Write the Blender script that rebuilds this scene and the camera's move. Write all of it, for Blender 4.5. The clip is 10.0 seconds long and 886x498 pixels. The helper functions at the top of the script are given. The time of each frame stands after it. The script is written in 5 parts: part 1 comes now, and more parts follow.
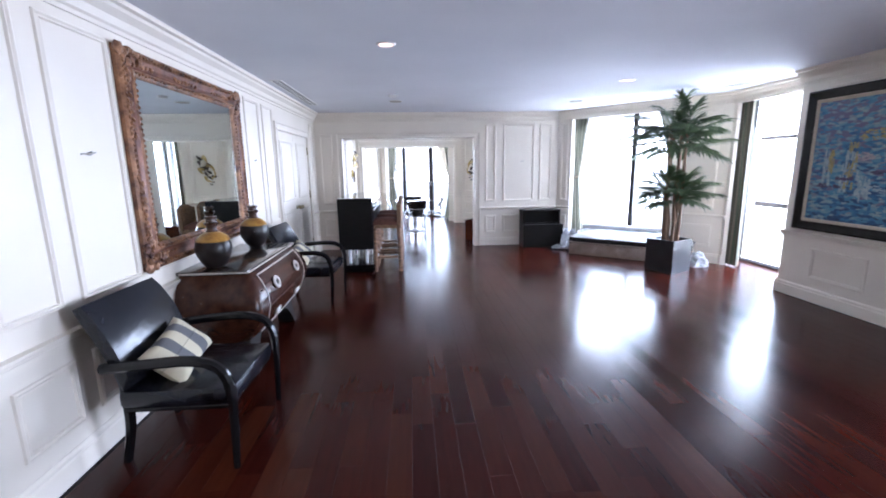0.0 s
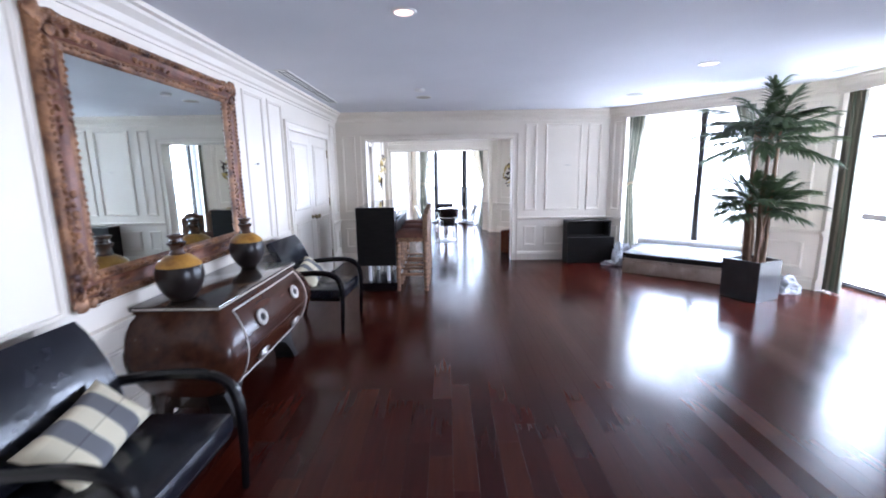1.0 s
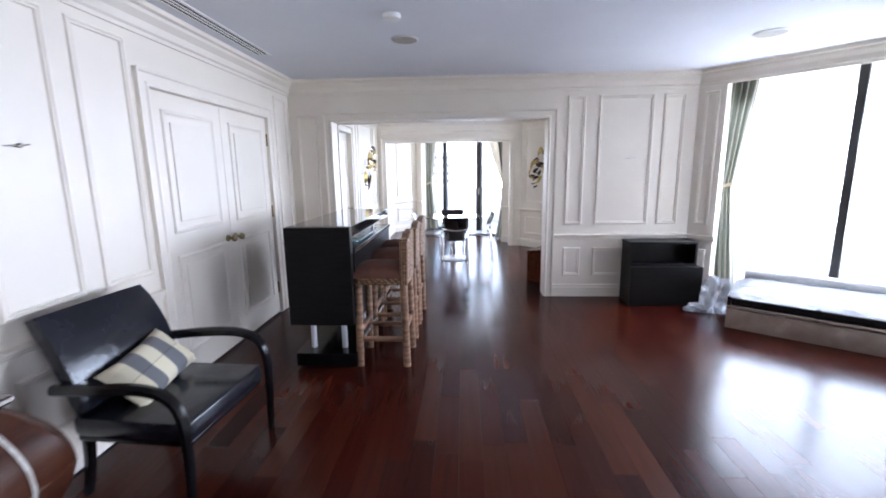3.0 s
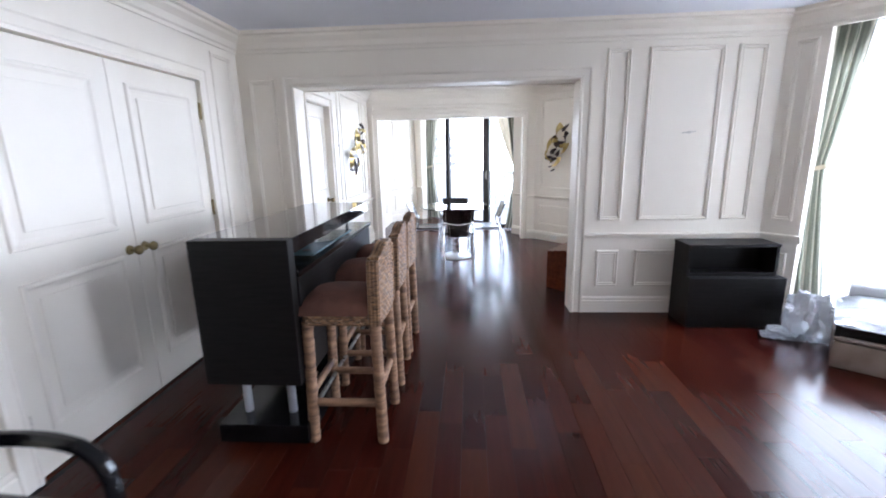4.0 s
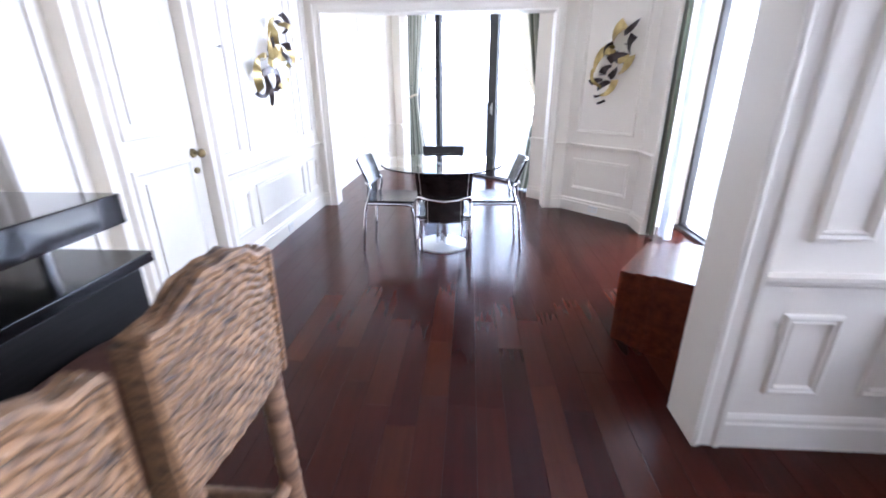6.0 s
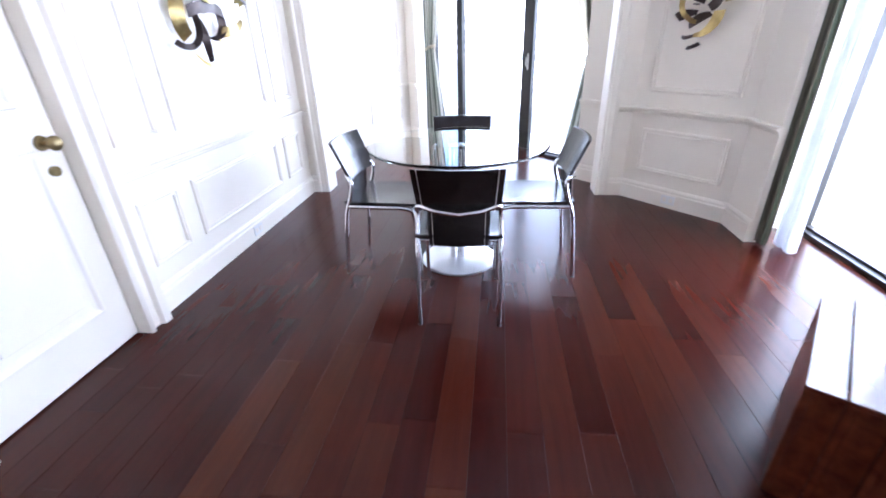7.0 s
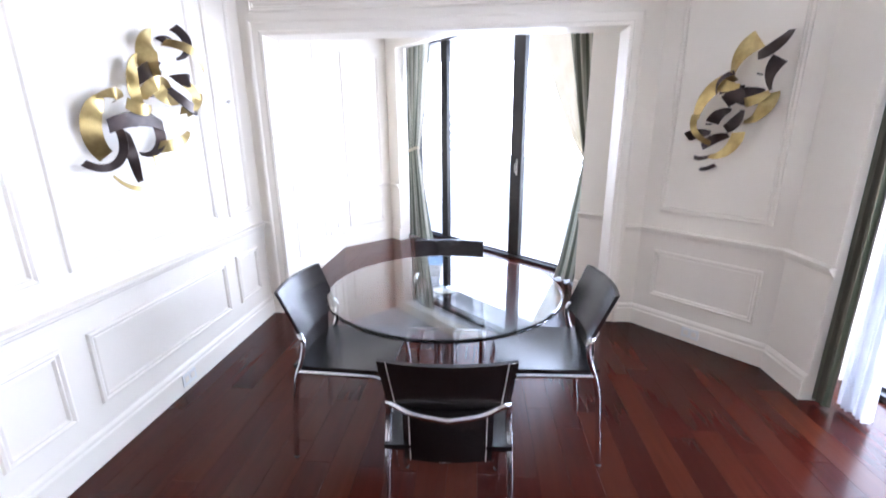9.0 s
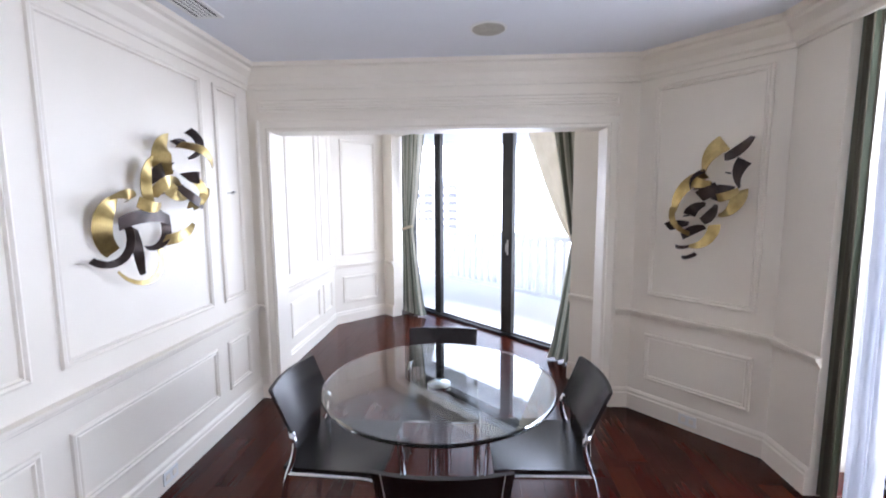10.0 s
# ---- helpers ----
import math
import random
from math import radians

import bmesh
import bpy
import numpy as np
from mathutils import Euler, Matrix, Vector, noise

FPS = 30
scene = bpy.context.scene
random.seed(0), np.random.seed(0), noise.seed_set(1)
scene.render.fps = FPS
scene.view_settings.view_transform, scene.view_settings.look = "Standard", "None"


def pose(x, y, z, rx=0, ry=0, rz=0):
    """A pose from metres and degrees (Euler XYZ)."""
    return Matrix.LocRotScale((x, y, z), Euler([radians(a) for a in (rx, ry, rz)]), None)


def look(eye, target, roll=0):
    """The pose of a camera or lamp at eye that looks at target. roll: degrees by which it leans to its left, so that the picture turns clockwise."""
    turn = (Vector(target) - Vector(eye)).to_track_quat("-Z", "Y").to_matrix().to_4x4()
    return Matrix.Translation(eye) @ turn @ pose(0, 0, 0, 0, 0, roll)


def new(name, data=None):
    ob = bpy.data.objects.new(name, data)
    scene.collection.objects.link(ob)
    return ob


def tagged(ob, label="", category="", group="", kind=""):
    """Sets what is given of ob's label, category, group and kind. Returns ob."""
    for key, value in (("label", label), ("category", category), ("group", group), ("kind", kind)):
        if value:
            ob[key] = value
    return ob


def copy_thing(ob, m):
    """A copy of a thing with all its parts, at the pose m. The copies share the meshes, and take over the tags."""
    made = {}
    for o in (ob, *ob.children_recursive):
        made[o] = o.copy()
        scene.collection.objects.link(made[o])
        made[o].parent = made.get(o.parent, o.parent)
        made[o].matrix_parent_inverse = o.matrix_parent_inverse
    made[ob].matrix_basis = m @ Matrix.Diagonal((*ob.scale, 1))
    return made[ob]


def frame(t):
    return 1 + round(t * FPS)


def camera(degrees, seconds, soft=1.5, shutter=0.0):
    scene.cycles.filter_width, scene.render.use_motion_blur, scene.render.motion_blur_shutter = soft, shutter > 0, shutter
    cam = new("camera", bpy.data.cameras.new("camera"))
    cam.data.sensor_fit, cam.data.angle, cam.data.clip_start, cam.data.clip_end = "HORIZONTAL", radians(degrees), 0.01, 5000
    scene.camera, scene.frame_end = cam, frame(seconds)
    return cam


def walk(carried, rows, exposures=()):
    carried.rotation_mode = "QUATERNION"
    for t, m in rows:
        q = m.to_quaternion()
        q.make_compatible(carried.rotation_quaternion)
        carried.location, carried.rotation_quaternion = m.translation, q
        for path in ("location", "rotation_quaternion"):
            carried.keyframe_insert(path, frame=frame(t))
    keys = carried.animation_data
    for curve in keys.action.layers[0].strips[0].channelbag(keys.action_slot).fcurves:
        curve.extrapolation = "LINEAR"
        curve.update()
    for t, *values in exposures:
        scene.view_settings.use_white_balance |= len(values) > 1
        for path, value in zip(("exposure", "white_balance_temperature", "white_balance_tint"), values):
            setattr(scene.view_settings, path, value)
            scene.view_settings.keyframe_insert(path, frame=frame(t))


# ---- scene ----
cam = camera(92.1, 10.0, soft=1.8, shutter=0.4)
PATH = [
    (0, (1.068, 0.66, 1.528), (1.207, 2.619, 1.149), -0.9),
    (0.5, (1.122, 0.976, 1.543), (1.167, 2.935, 1.144), -0.7),
    (1, (1.14, 1.512, 1.523), (1.124, 3.481, 1.169), -0.9),
    (1.5, (1.206, 2.14, 1.533), (1.194, 4.113, 1.205), -0.2),
    (2, (1.238, 2.729, 1.509), (1.173, 4.703, 1.192), 0.4),
    (2.5, (1.285, 3.286, 1.498), (1.208, 5.256, 1.165), -0.3),
    (4, (1.339, 4.979, 1.474), (1.212, 6.927, 1.037), -1.2),
    (4.5, (1.342, 5.555, 1.466), (1.26, 7.493, 0.977), -0.3),
    (5, (1.344, 6.102, 1.434), (1.275, 8.028, 0.901), -0.3),
    (6.5, (1.373, 8.102, 1.301), (1.194, 9.92, 0.488), -0.9),
    (7, (1.353, 8.631, 1.261), (1.117, 10.412, 0.383), -1.8),
    (7.5, (1.314, 9.042, 1.224), (1.149, 10.818, 0.319), -1.8),
    (8, (1.264, 9.259, 1.245), (1.081, 11.048, 0.371), -2.2),
    (8.5, (1.277, 9.283, 1.328), (1.118, 11.144, 0.614), -1.5),
    (9, (1.278, 9.28, 1.407), (1.115, 11.2, 0.872), -0.5),
    (9.5, (1.279, 9.258, 1.463), (1.107, 11.217, 1.101), -0.3),
    (10, (1.273, 9.238, 1.535), (1.143, 11.221, 1.31), -0.3),
]
walk(cam, [(t, look(eye, target, roll)) for t, eye, target, roll in PATH],
     [(0, 2.21, 5760, 21), (1.5, 2.21, 5850, 21), (2.5, 2.06, 5960, 21), (4.5, 2.18, 6080, 18), (6.5, 2.52, 5680, 23), (8, 2.54, 5700, 23), (9.5, 2.06, 6080, 23), (10, 1.77, 6140, 23)])

# ---- daylight ----
world = bpy.data.worlds.new("sky")
scene.world = world
world.use_nodes = True
wn = world.node_tree.nodes
sky = wn.new("ShaderNodeTexSky")
sky.sky_type, sky.sun_disc = "NISHITA", False
sky.sun_elevation, sky.sun_rotation = radians(58), radians(140)
wn["Background"].inputs["Strength"].default_value = 0.15
world.node_tree.links.new(sky.outputs[0], wn["Background"].inputs[0])
sun = new("sun", bpy.data.lights.new("sun", "SUN"))
sun.data.energy, sun.data.angle, sun.data.color = 2.2, radians(0.5), (1.0, 0.95, 0.88)
sun.matrix_world = look((20, -24, 50), (0, 0, 0))


def sky_lamp(x, y, z, to, w, h, watts):
    """Daylight that comes in through one of the glazed openings."""
    lamp = new("window_daylight", bpy.data.lights.new("window_daylight", "AREA"))
    lamp.data.shape, lamp.data.size, lamp.data.size_y, lamp.data.energy = "RECTANGLE", w, h, watts
    lamp.data.color = (0.77, 0.872, 1.0)
    lamp.matrix_world = look((x, y, z), to)


sky_lamp(5.52, 8.50, 1.34, (5.52 - 0.755, 8.50 - 0.66, 0.56), 2.3, 2.05, 76)
sky_lamp(6.85, 6.1, 1.34, (5.85, 6.02, 0.60), 2.3, 2.05, 104)
sky_lamp(6.30, 0.9, 1.1, (5.30, 0.95, 0.30), 1.9, 2.0, 72)
sky_lamp(4.15, 11.25, 1.2, (3.15, 11.20, 0.95), 3.2, 2.2, 64)
sky_lamp(1.85, 14.72, 1.35, (1.15, 14.02, 1.1), 2.8, 2.1, 32)


# ---- materials ----
def material(name):
    m = bpy.data.materials.new(name)
    m.use_nodes = True
    return m, m.node_tree.nodes, m.node_tree.links, m.node_tree.nodes["Principled BSDF"]


def ramp(nodes, stops):
    r = nodes.new("ShaderNodeValToRGB")
    while len(r.color_ramp.elements) < len(stops):
        r.color_ramp.elements.new(0.5)
    for e, (p, c) in zip(r.color_ramp.elements, stops):
        e.position, e.color = p, (*c, 1)
    return r


def noisy(name, c1, c2, scale=6.0, rough=0.5, rough_var=0.1, metal=0.0, bump=0.1, bump_scale=60.0, stretch=(1, 1, 1), coat=0.0, spec=0.5, dist=0.002):
    """Two-tone surface with broad mottling, fine grain and slight relief."""
    m, n, l, b = material(name)
    tc, mp = n.new("ShaderNodeTexCoord"), n.new("ShaderNodeMapping")
    mp.inputs["Scale"].default_value = stretch
    l.new(tc.outputs["Object"], mp.inputs[0])
    big, fine = n.new("ShaderNodeTexNoise"), n.new("ShaderNodeTexNoise")
    for t, s, d in ((big, scale, 4), (fine, bump_scale, 6)):
        t.inputs["Scale"].default_value, t.inputs["Detail"].default_value = s, d
        l.new(mp.outputs[0], t.inputs["Vector"])
    mix = n.new("ShaderNodeMath")
    mix.operation, mix.inputs[1].default_value = "MULTIPLY_ADD", 0.35
    l.new(fine.outputs[0], mix.inputs[0])
    l.new(big.outputs[0], mix.inputs[2])
    r = ramp(n, [(0.45, c1), (0.9, c2)])
    l.new(mix.outputs[0], r.inputs[0])
    l.new(r.outputs[0], b.inputs["Base Color"])
    rr = n.new("ShaderNodeMapRange")
    rr.inputs["To Min"].default_value, rr.inputs["To Max"].default_value = rough - rough_var, rough + rough_var
    l.new(big.outputs[0], rr.inputs[0])
    l.new(rr.outputs[0], b.inputs["Roughness"])
    bp = n.new("ShaderNodeBump")
    bp.inputs["Strength"].default_value, bp.inputs["Distance"].default_value = bump, dist
    l.new(fine.outputs[0], bp.inputs["Height"])
    l.new(bp.outputs[0], b.inputs["Normal"])
    b.inputs["Metallic"].default_value = metal
    b.inputs["Coat Weight"].default_value = coat
    b.inputs["Coat Roughness"].default_value = 0.08
    b.inputs["Specular IOR Level"].default_value = spec
    return m


def striped(name, axis, stops, scale, rough=0.8, uv=True, bump=0.2, second=None, thin=0.0):
    """Woven cloth with stripes along one texture axis; second adds crossing bands."""
    m, n, l, b = material(name)
    tc, sep = n.new("ShaderNodeTexCoord"), n.new("ShaderNodeSeparateXYZ")
    l.new(tc.outputs["UV" if uv else "Object"], sep.inputs[0])
    mul, fr = n.new("ShaderNodeMath"), n.new("ShaderNodeMath")
    mul.operation, fr.operation, mul.inputs[1].default_value = "MULTIPLY", "FRACT", scale
    l.new(sep.outputs[axis], mul.inputs[0])
    l.new(mul.outputs[0], fr.inputs[0])
    r = ramp(n, stops)
    r.color_ramp.interpolation = "CONSTANT"
    l.new(fr.outputs[0], r.inputs[0])
    col = r.outputs[0]
    if second:
        ax2, sc2, stops2 = second
        m2, f2 = n.new("ShaderNodeMath"), n.new("ShaderNodeMath")
        m2.operation, f2.operation, m2.inputs[1].default_value = "MULTIPLY", "FRACT", sc2
        l.new(sep.outputs[ax2], m2.inputs[0])
        l.new(m2.outputs[0], f2.inputs[0])
        r2 = ramp(n, stops2)
        r2.color_ramp.interpolation = "CONSTANT"
        l.new(f2.outputs[0], r2.inputs[0])
        mx = n.new("ShaderNodeMix")
        mx.data_type, mx.blend_type = "RGBA", "MULTIPLY"
        mx.inputs["Factor"].default_value = 1.0
        l.new(col, mx.inputs[6])
        l.new(r2.outputs[0], mx.inputs[7])
        col = mx.outputs[2]
    l.new(col, b.inputs["Base Color"])
    b.inputs["Roughness"].default_value = rough
    nz, bp = n.new("ShaderNodeTexNoise"), n.new("ShaderNodeBump")
    nz.inputs["Scale"].default_value = 500
    bp.inputs["Strength"].default_value, bp.inputs["Distance"].default_value = bump, 0.001
    l.new(nz.outputs[0], bp.inputs["Height"])
    l.new(bp.outputs[0], b.inputs["Normal"])
    if thin:
        through_cloth(m, n, l, b, col, thin)
    return m


def through_cloth(m, n, l, b, col, share):
    """Lets some daylight glow through thin cloth."""
    tl, mx = n.new("ShaderNodeBsdfTranslucent"), n.new("ShaderNodeMixShader")
    l.new(col, tl.inputs[0])
    mx.inputs[0].default_value = share
    l.new(b.outputs[0], mx.inputs[1])
    l.new(tl.outputs[0], mx.inputs[2])
    l.new(mx.outputs[0], n["Material Output"].inputs[0])


def clear(name, tint):
    """Flat window glass: lets light straight through and mirrors a little, more at a slant."""
    m, n, l, b = material(name)
    tr, gl, lw, mx = n.new("ShaderNodeBsdfTransparent"), n.new("ShaderNodeBsdfGlossy"), n.new("ShaderNodeLayerWeight"), n.new("ShaderNodeMixShader")
    tr.inputs[0].default_value = (*tint, 1)
    gl.inputs["Roughness"].default_value = 0.01
    pw, ad = n.new("ShaderNodeMath"), n.new("ShaderNodeMath")
    pw.operation, pw.inputs[1].default_value = "POWER", 5.0
    ad.operation, ad.inputs[1].default_value, ad.inputs[2].default_value = "MULTIPLY_ADD", 0.6, 0.03
    l.new(lw.outputs["Facing"], pw.inputs[0])
    l.new(pw.outputs[0], ad.inputs[0])
    l.new(ad.outputs[0], mx.inputs[0])
    l.new(tr.outputs[0], mx.inputs[1])
    l.new(gl.outputs[0], mx.inputs[2])
    l.new(mx.outputs[0], n["Material Output"].inputs[0])
    return m


def plank_material():
    m, n, l, b = material("mahogany_planks")
    oi, geo, tc, mp = n.new("ShaderNodeObjectInfo"), n.new("ShaderNodeNewGeometry"), n.new("ShaderNodeTexCoord"), n.new("ShaderNodeMapping")
    add = n.new("ShaderNodeMath")
    add.operation = "ADD"
    l.new(oi.outputs["Random"], add.inputs[0])
    l.new(geo.outputs["Random Per Island"], add.inputs[1])
    frac = n.new("ShaderNodeMath")
    frac.operation = "FRACT"
    l.new(add.outputs[0], frac.inputs[0])
    mp.inputs["Scale"].default_value = (14, 1.1, 14)
    l.new(geo.outputs["Position"], mp.inputs[0])
    off = n.new("ShaderNodeCombineXYZ")
    mul = n.new("ShaderNodeMath")
    mul.operation, mul.inputs[1].default_value = "MULTIPLY", 40.0
    l.new(frac.outputs[0], mul.inputs[0])
    l.new(mul.outputs[0], off.inputs[1])
    l.new(off.outputs[0], mp.inputs["Location"])
    grain, fine = n.new("ShaderNodeTexNoise"), n.new("ShaderNodeTexNoise")
    grain.inputs["Scale"].default_value, grain.inputs["Detail"].default_value, grain.inputs["Distortion"].default_value = 2.0, 5, 0.6
    fine.inputs["Scale"].default_value, fine.inputs["Detail"].default_value = 12.0, 6
    l.new(mp.outputs[0], grain.inputs["Vector"])
    l.new(mp.outputs[0], fine.inputs["Vector"])
    tone = ramp(n, [(0.0, (0.030, 0.0047, 0.0031)), (0.35, (0.042, 0.0066, 0.0039)), (0.7, (0.051, 0.0095, 0.0047)), (0.9, (0.056, 0.0116, 0.0054)), (1.0, (0.066, 0.0148, 0.0064))])
    l.new(frac.outputs[0], tone.inputs[0])
    gr = ramp(n, [(0.25, (0.74, 0.70, 0.68)), (0.75, (1.12, 1.10, 1.08))])
    l.new(grain.outputs[0], gr.inputs[0])
    mx = n.new("ShaderNodeMix")
    mx.data_type, mx.blend_type = "RGBA", "MULTIPLY"
    mx.inputs["Factor"].default_value = 0.9
    l.new(tone.outputs[0], mx.inputs[6])
    l.new(gr.outputs[0], mx.inputs[7])
    l.new(mx.outputs[2], b.inputs["Base Color"])
    wear = n.new("ShaderNodeTexNoise")
    wear.inputs["Scale"].default_value = 1.3
    l.new(geo.outputs["Position"], wear.inputs["Vector"])
    rr = n.new("ShaderNodeMapRange")
    rr.inputs["To Min"].default_value, rr.inputs["To Max"].default_value = 0.13, 0.23
    l.new(wear.outputs[0], rr.inputs[0])
    gloss = n.new("ShaderNodeMath")
    gloss.operation, gloss.inputs[1].default_value = "MULTIPLY_ADD", 0.06
    l.new(frac.outputs[0], gloss.inputs[0])
    l.new(rr.outputs[0], gloss.inputs[2])
    l.new(gloss.outputs[0], b.inputs["Roughness"])
    b.inputs["Specular IOR Level"].default_value = 0.17
    bp = n.new("ShaderNodeBump")
    bp.inputs["Strength"].default_value, bp.inputs["Distance"].default_value = 0.12, 0.001
    l.new(fine.outputs[0], bp.inputs["Height"])
    l.new(bp.outputs[0], b.inputs["Normal"])
    return m


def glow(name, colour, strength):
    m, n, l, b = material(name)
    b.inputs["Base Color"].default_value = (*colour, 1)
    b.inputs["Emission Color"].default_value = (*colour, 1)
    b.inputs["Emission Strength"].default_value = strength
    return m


PAINT = noisy("cream_white_paint", (0.77, 0.700, 0.596), (0.825, 0.760, 0.656), 1.5, 0.42, 0.06, bump=0.05, bump_scale=220, dist=0.0006)
CEIL = noisy("ceiling_paint", (0.70, 0.71, 0.74), (0.76, 0.77, 0.80), 1.2, 0.85, 0.05, bump=0.06, bump_scale=160, dist=0.0006)
PLANK = plank_material()
BRONZE = noisy("dark_bronze_aluminium", (0.012, 0.010, 0.009), (0.028, 0.024, 0.021), 5, 0.38, 0.08, metal=0.4)
GLASS = clear("window_glass", (0.96, 0.98, 0.97))
STUCCO = noisy("white_balcony_stucco", (0.66, 0.65, 0.62), (0.78, 0.77, 0.74), 3, 0.8, 0.08, bump=0.4, bump_scale=90)
TILE = noisy("pale_balcony_tile", (0.72, 0.675, 0.60), (0.80, 0.755, 0.68), 2, 0.5, 0.1)
SATIN = noisy("satin_steel", (0.74, 0.75, 0.77), (0.82, 0.83, 0.85), 8, 0.34, 0.05, metal=0.75, bump=0.0)
BRASS = noisy("aged_brass", (0.17, 0.125, 0.06), (0.36, 0.28, 0.14), 12, 0.36, 0.1, metal=1.0)
CHROME = noisy("chrome", (0.72, 0.73, 0.75), (0.82, 0.82, 0.84), 8, 0.09, 0.03, metal=1.0, bump=0.0)
WHITE_PLASTIC = noisy("white_plastic", (0.72, 0.71, 0.68), (0.78, 0.77, 0.74), 9, 0.35, 0.05, bump=0.0)
GRILLE = noisy("beige_grille_cloth", (0.40, 0.37, 0.31), (0.50, 0.47, 0.40), 30, 0.8, 0.05, bump=0.5, bump_scale=400)
SLOT = noisy("dark_vent_slot", (0.02, 0.02, 0.02), (0.05, 0.05, 0.05), 9, 0.7, 0.1)
BLACK_WOOD = noisy("black_lacquered_wood", (0.003, 0.0028, 0.0032), (0.007, 0.0064, 0.007), 5, 0.17, 0.05, bump=0.06, stretch=(1, 8, 1), bump_scale=40, spec=0.32)
BLACK_MATT = noisy("black_stained_oak", (0.0058, 0.0050, 0.0046), (0.0130, 0.0112, 0.0102), 6, 0.40, 0.1, bump=0.2, stretch=(1, 1, 12), bump_scale=30, spec=0.18)
LEATHER = noisy("black_leather", (0.005, 0.0055, 0.008), (0.014, 0.015, 0.021), 9, 0.20, 0.13, bump=0.5, bump_scale=30, dist=0.003, spec=0.42)
CHAIR_LEATHER = noisy("espresso_bonded_leather", (0.010, 0.0075, 0.007), (0.020, 0.0155, 0.0145), 3, 0.26, 0.02, bump=0.25, bump_scale=300, dist=0.0006, spec=0.4)
STITCH = noisy("pale_thread", (0.45, 0.40, 0.36), (0.6, 0.55, 0.5), 40, 0.8, 0.05)
WALNUT = noisy("dark_walnut_veneer", (0.028, 0.0085, 0.005), (0.068, 0.023, 0.0115), 3, 0.25, 0.06, bump=0.08, stretch=(6, 1, 6), bump_scale=40, spec=0.35)
TOP_WOOD = noisy("polished_ebony_top", (0.014, 0.009, 0.007), (0.04, 0.022, 0.013), 3, 0.16, 0.05, bump=0.05, stretch=(6, 1, 6), bump_scale=40, coat=0.4)
BONE = noisy("bone_inlay", (0.30, 0.26, 0.22), (0.56, 0.52, 0.46), 60, 0.45, 0.1, bump=0.3, bump_scale=150)
GILT = noisy("worn_gilt_wood", (0.040, 0.011, 0.008), (0.38, 0.185, 0.085), 11, 0.40, 0.12, metal=0.3, bump=0.8, bump_scale=55, dist=0.006)
GILT_DARK = noisy("oxblood_gilt_groove", (0.06, 0.017, 0.011), (0.22, 0.085, 0.045), 10, 0.38, 0.1, metal=0.25, bump=0.5, bump_scale=60, dist=0.003)
SILVER = noisy("mirror_silver", (0.73, 0.80, 0.78), (0.76, 0.83, 0.81), 2, 0.015, 0.005, metal=1.0, bump=0.0)
VASE_DARK = noisy("dark_glazed_clay", (0.007, 0.0055, 0.0055), (0.020, 0.014, 0.012), 7, 0.30, 0.08, bump=0.15, spec=0.4)
VASE_NECK = noisy("amber_brown_glaze", (0.022, 0.010, 0.006), (0.085, 0.036, 0.016), 12, 0.28, 0.08, bump=0.2)
VASE_GOLD = noisy("ochre_crackle_glaze", (0.22, 0.085, 0.012), (0.52, 0.27, 0.045), 10, 0.35, 0.1, bump=0.2)
RATTAN = noisy("wrapped_rattan", (0.060, 0.026, 0.012), (0.42, 0.235, 0.13), 4.5, 0.55, 0.1, bump=0.5, stretch=(1.2, 1.2, 6.5), bump_scale=22)
WEAVE = noisy("woven_banana_leaf", (0.016, 0.007, 0.003), (0.40, 0.215, 0.100), 24, 0.5, 0.12, bump=0.5, stretch=(1, 0.6, 5), bump_scale=60)
SUEDE = noisy("brown_suede", (0.064, 0.024, 0.015), (0.205, 0.082, 0.052), 6, 0.9, 0.05, bump=0.15, bump_scale=400)
CHERRY = noisy("red_cherry_wood", (0.060, 0.013, 0.006), (0.125, 0.030, 0.013), 3, 0.24, 0.06, bump=0.08, stretch=(8, 1, 8), bump_scale=40, coat=0.25)
FROND = noisy("palm_leaf_green", (0.030, 0.060, 0.024), (0.120, 0.170, 0.075), 9, 0.45, 0.1, bump=0.2)
CANE = noisy("palm_cane_bark", (0.10, 0.055, 0.032), (0.30, 0.19, 0.12), 18, 0.8, 0.1, bump=0.8, stretch=(1, 1, 0.25), bump_scale=60, dist=0.006)
SOIL = noisy("dark_potting_soil", (0.02, 0.015, 0.01), (0.05, 0.04, 0.03), 40, 0.95, 0.03, bump=0.8)
POT = noisy("charcoal_planter", (0.014, 0.015, 0.018), (0.028, 0.029, 0.033), 5, 0.30, 0.06, bump=0.1)
WRAP = noisy("cloudy_plastic_wrap", (0.62, 0.64, 0.68), (0.80, 0.82, 0.85), 9, 0.22, 0.1, bump=0.9, bump_scale=22, dist=0.012)
WRAP.node_tree.nodes["Principled BSDF"].inputs["Transmission Weight"].default_value = 0.6
CARD = noisy("brown_wrapped_board", (0.29, 0.225, 0.18), (0.46, 0.37, 0.31), 4, 0.24, 0.1, bump=0.5, bump_scale=14, dist=0.01)
MATTRESS = noisy("white_ticking", (0.62, 0.62, 0.62), (0.74, 0.74, 0.74), 6, 0.7, 0.1, bump=0.4, bump_scale=40)
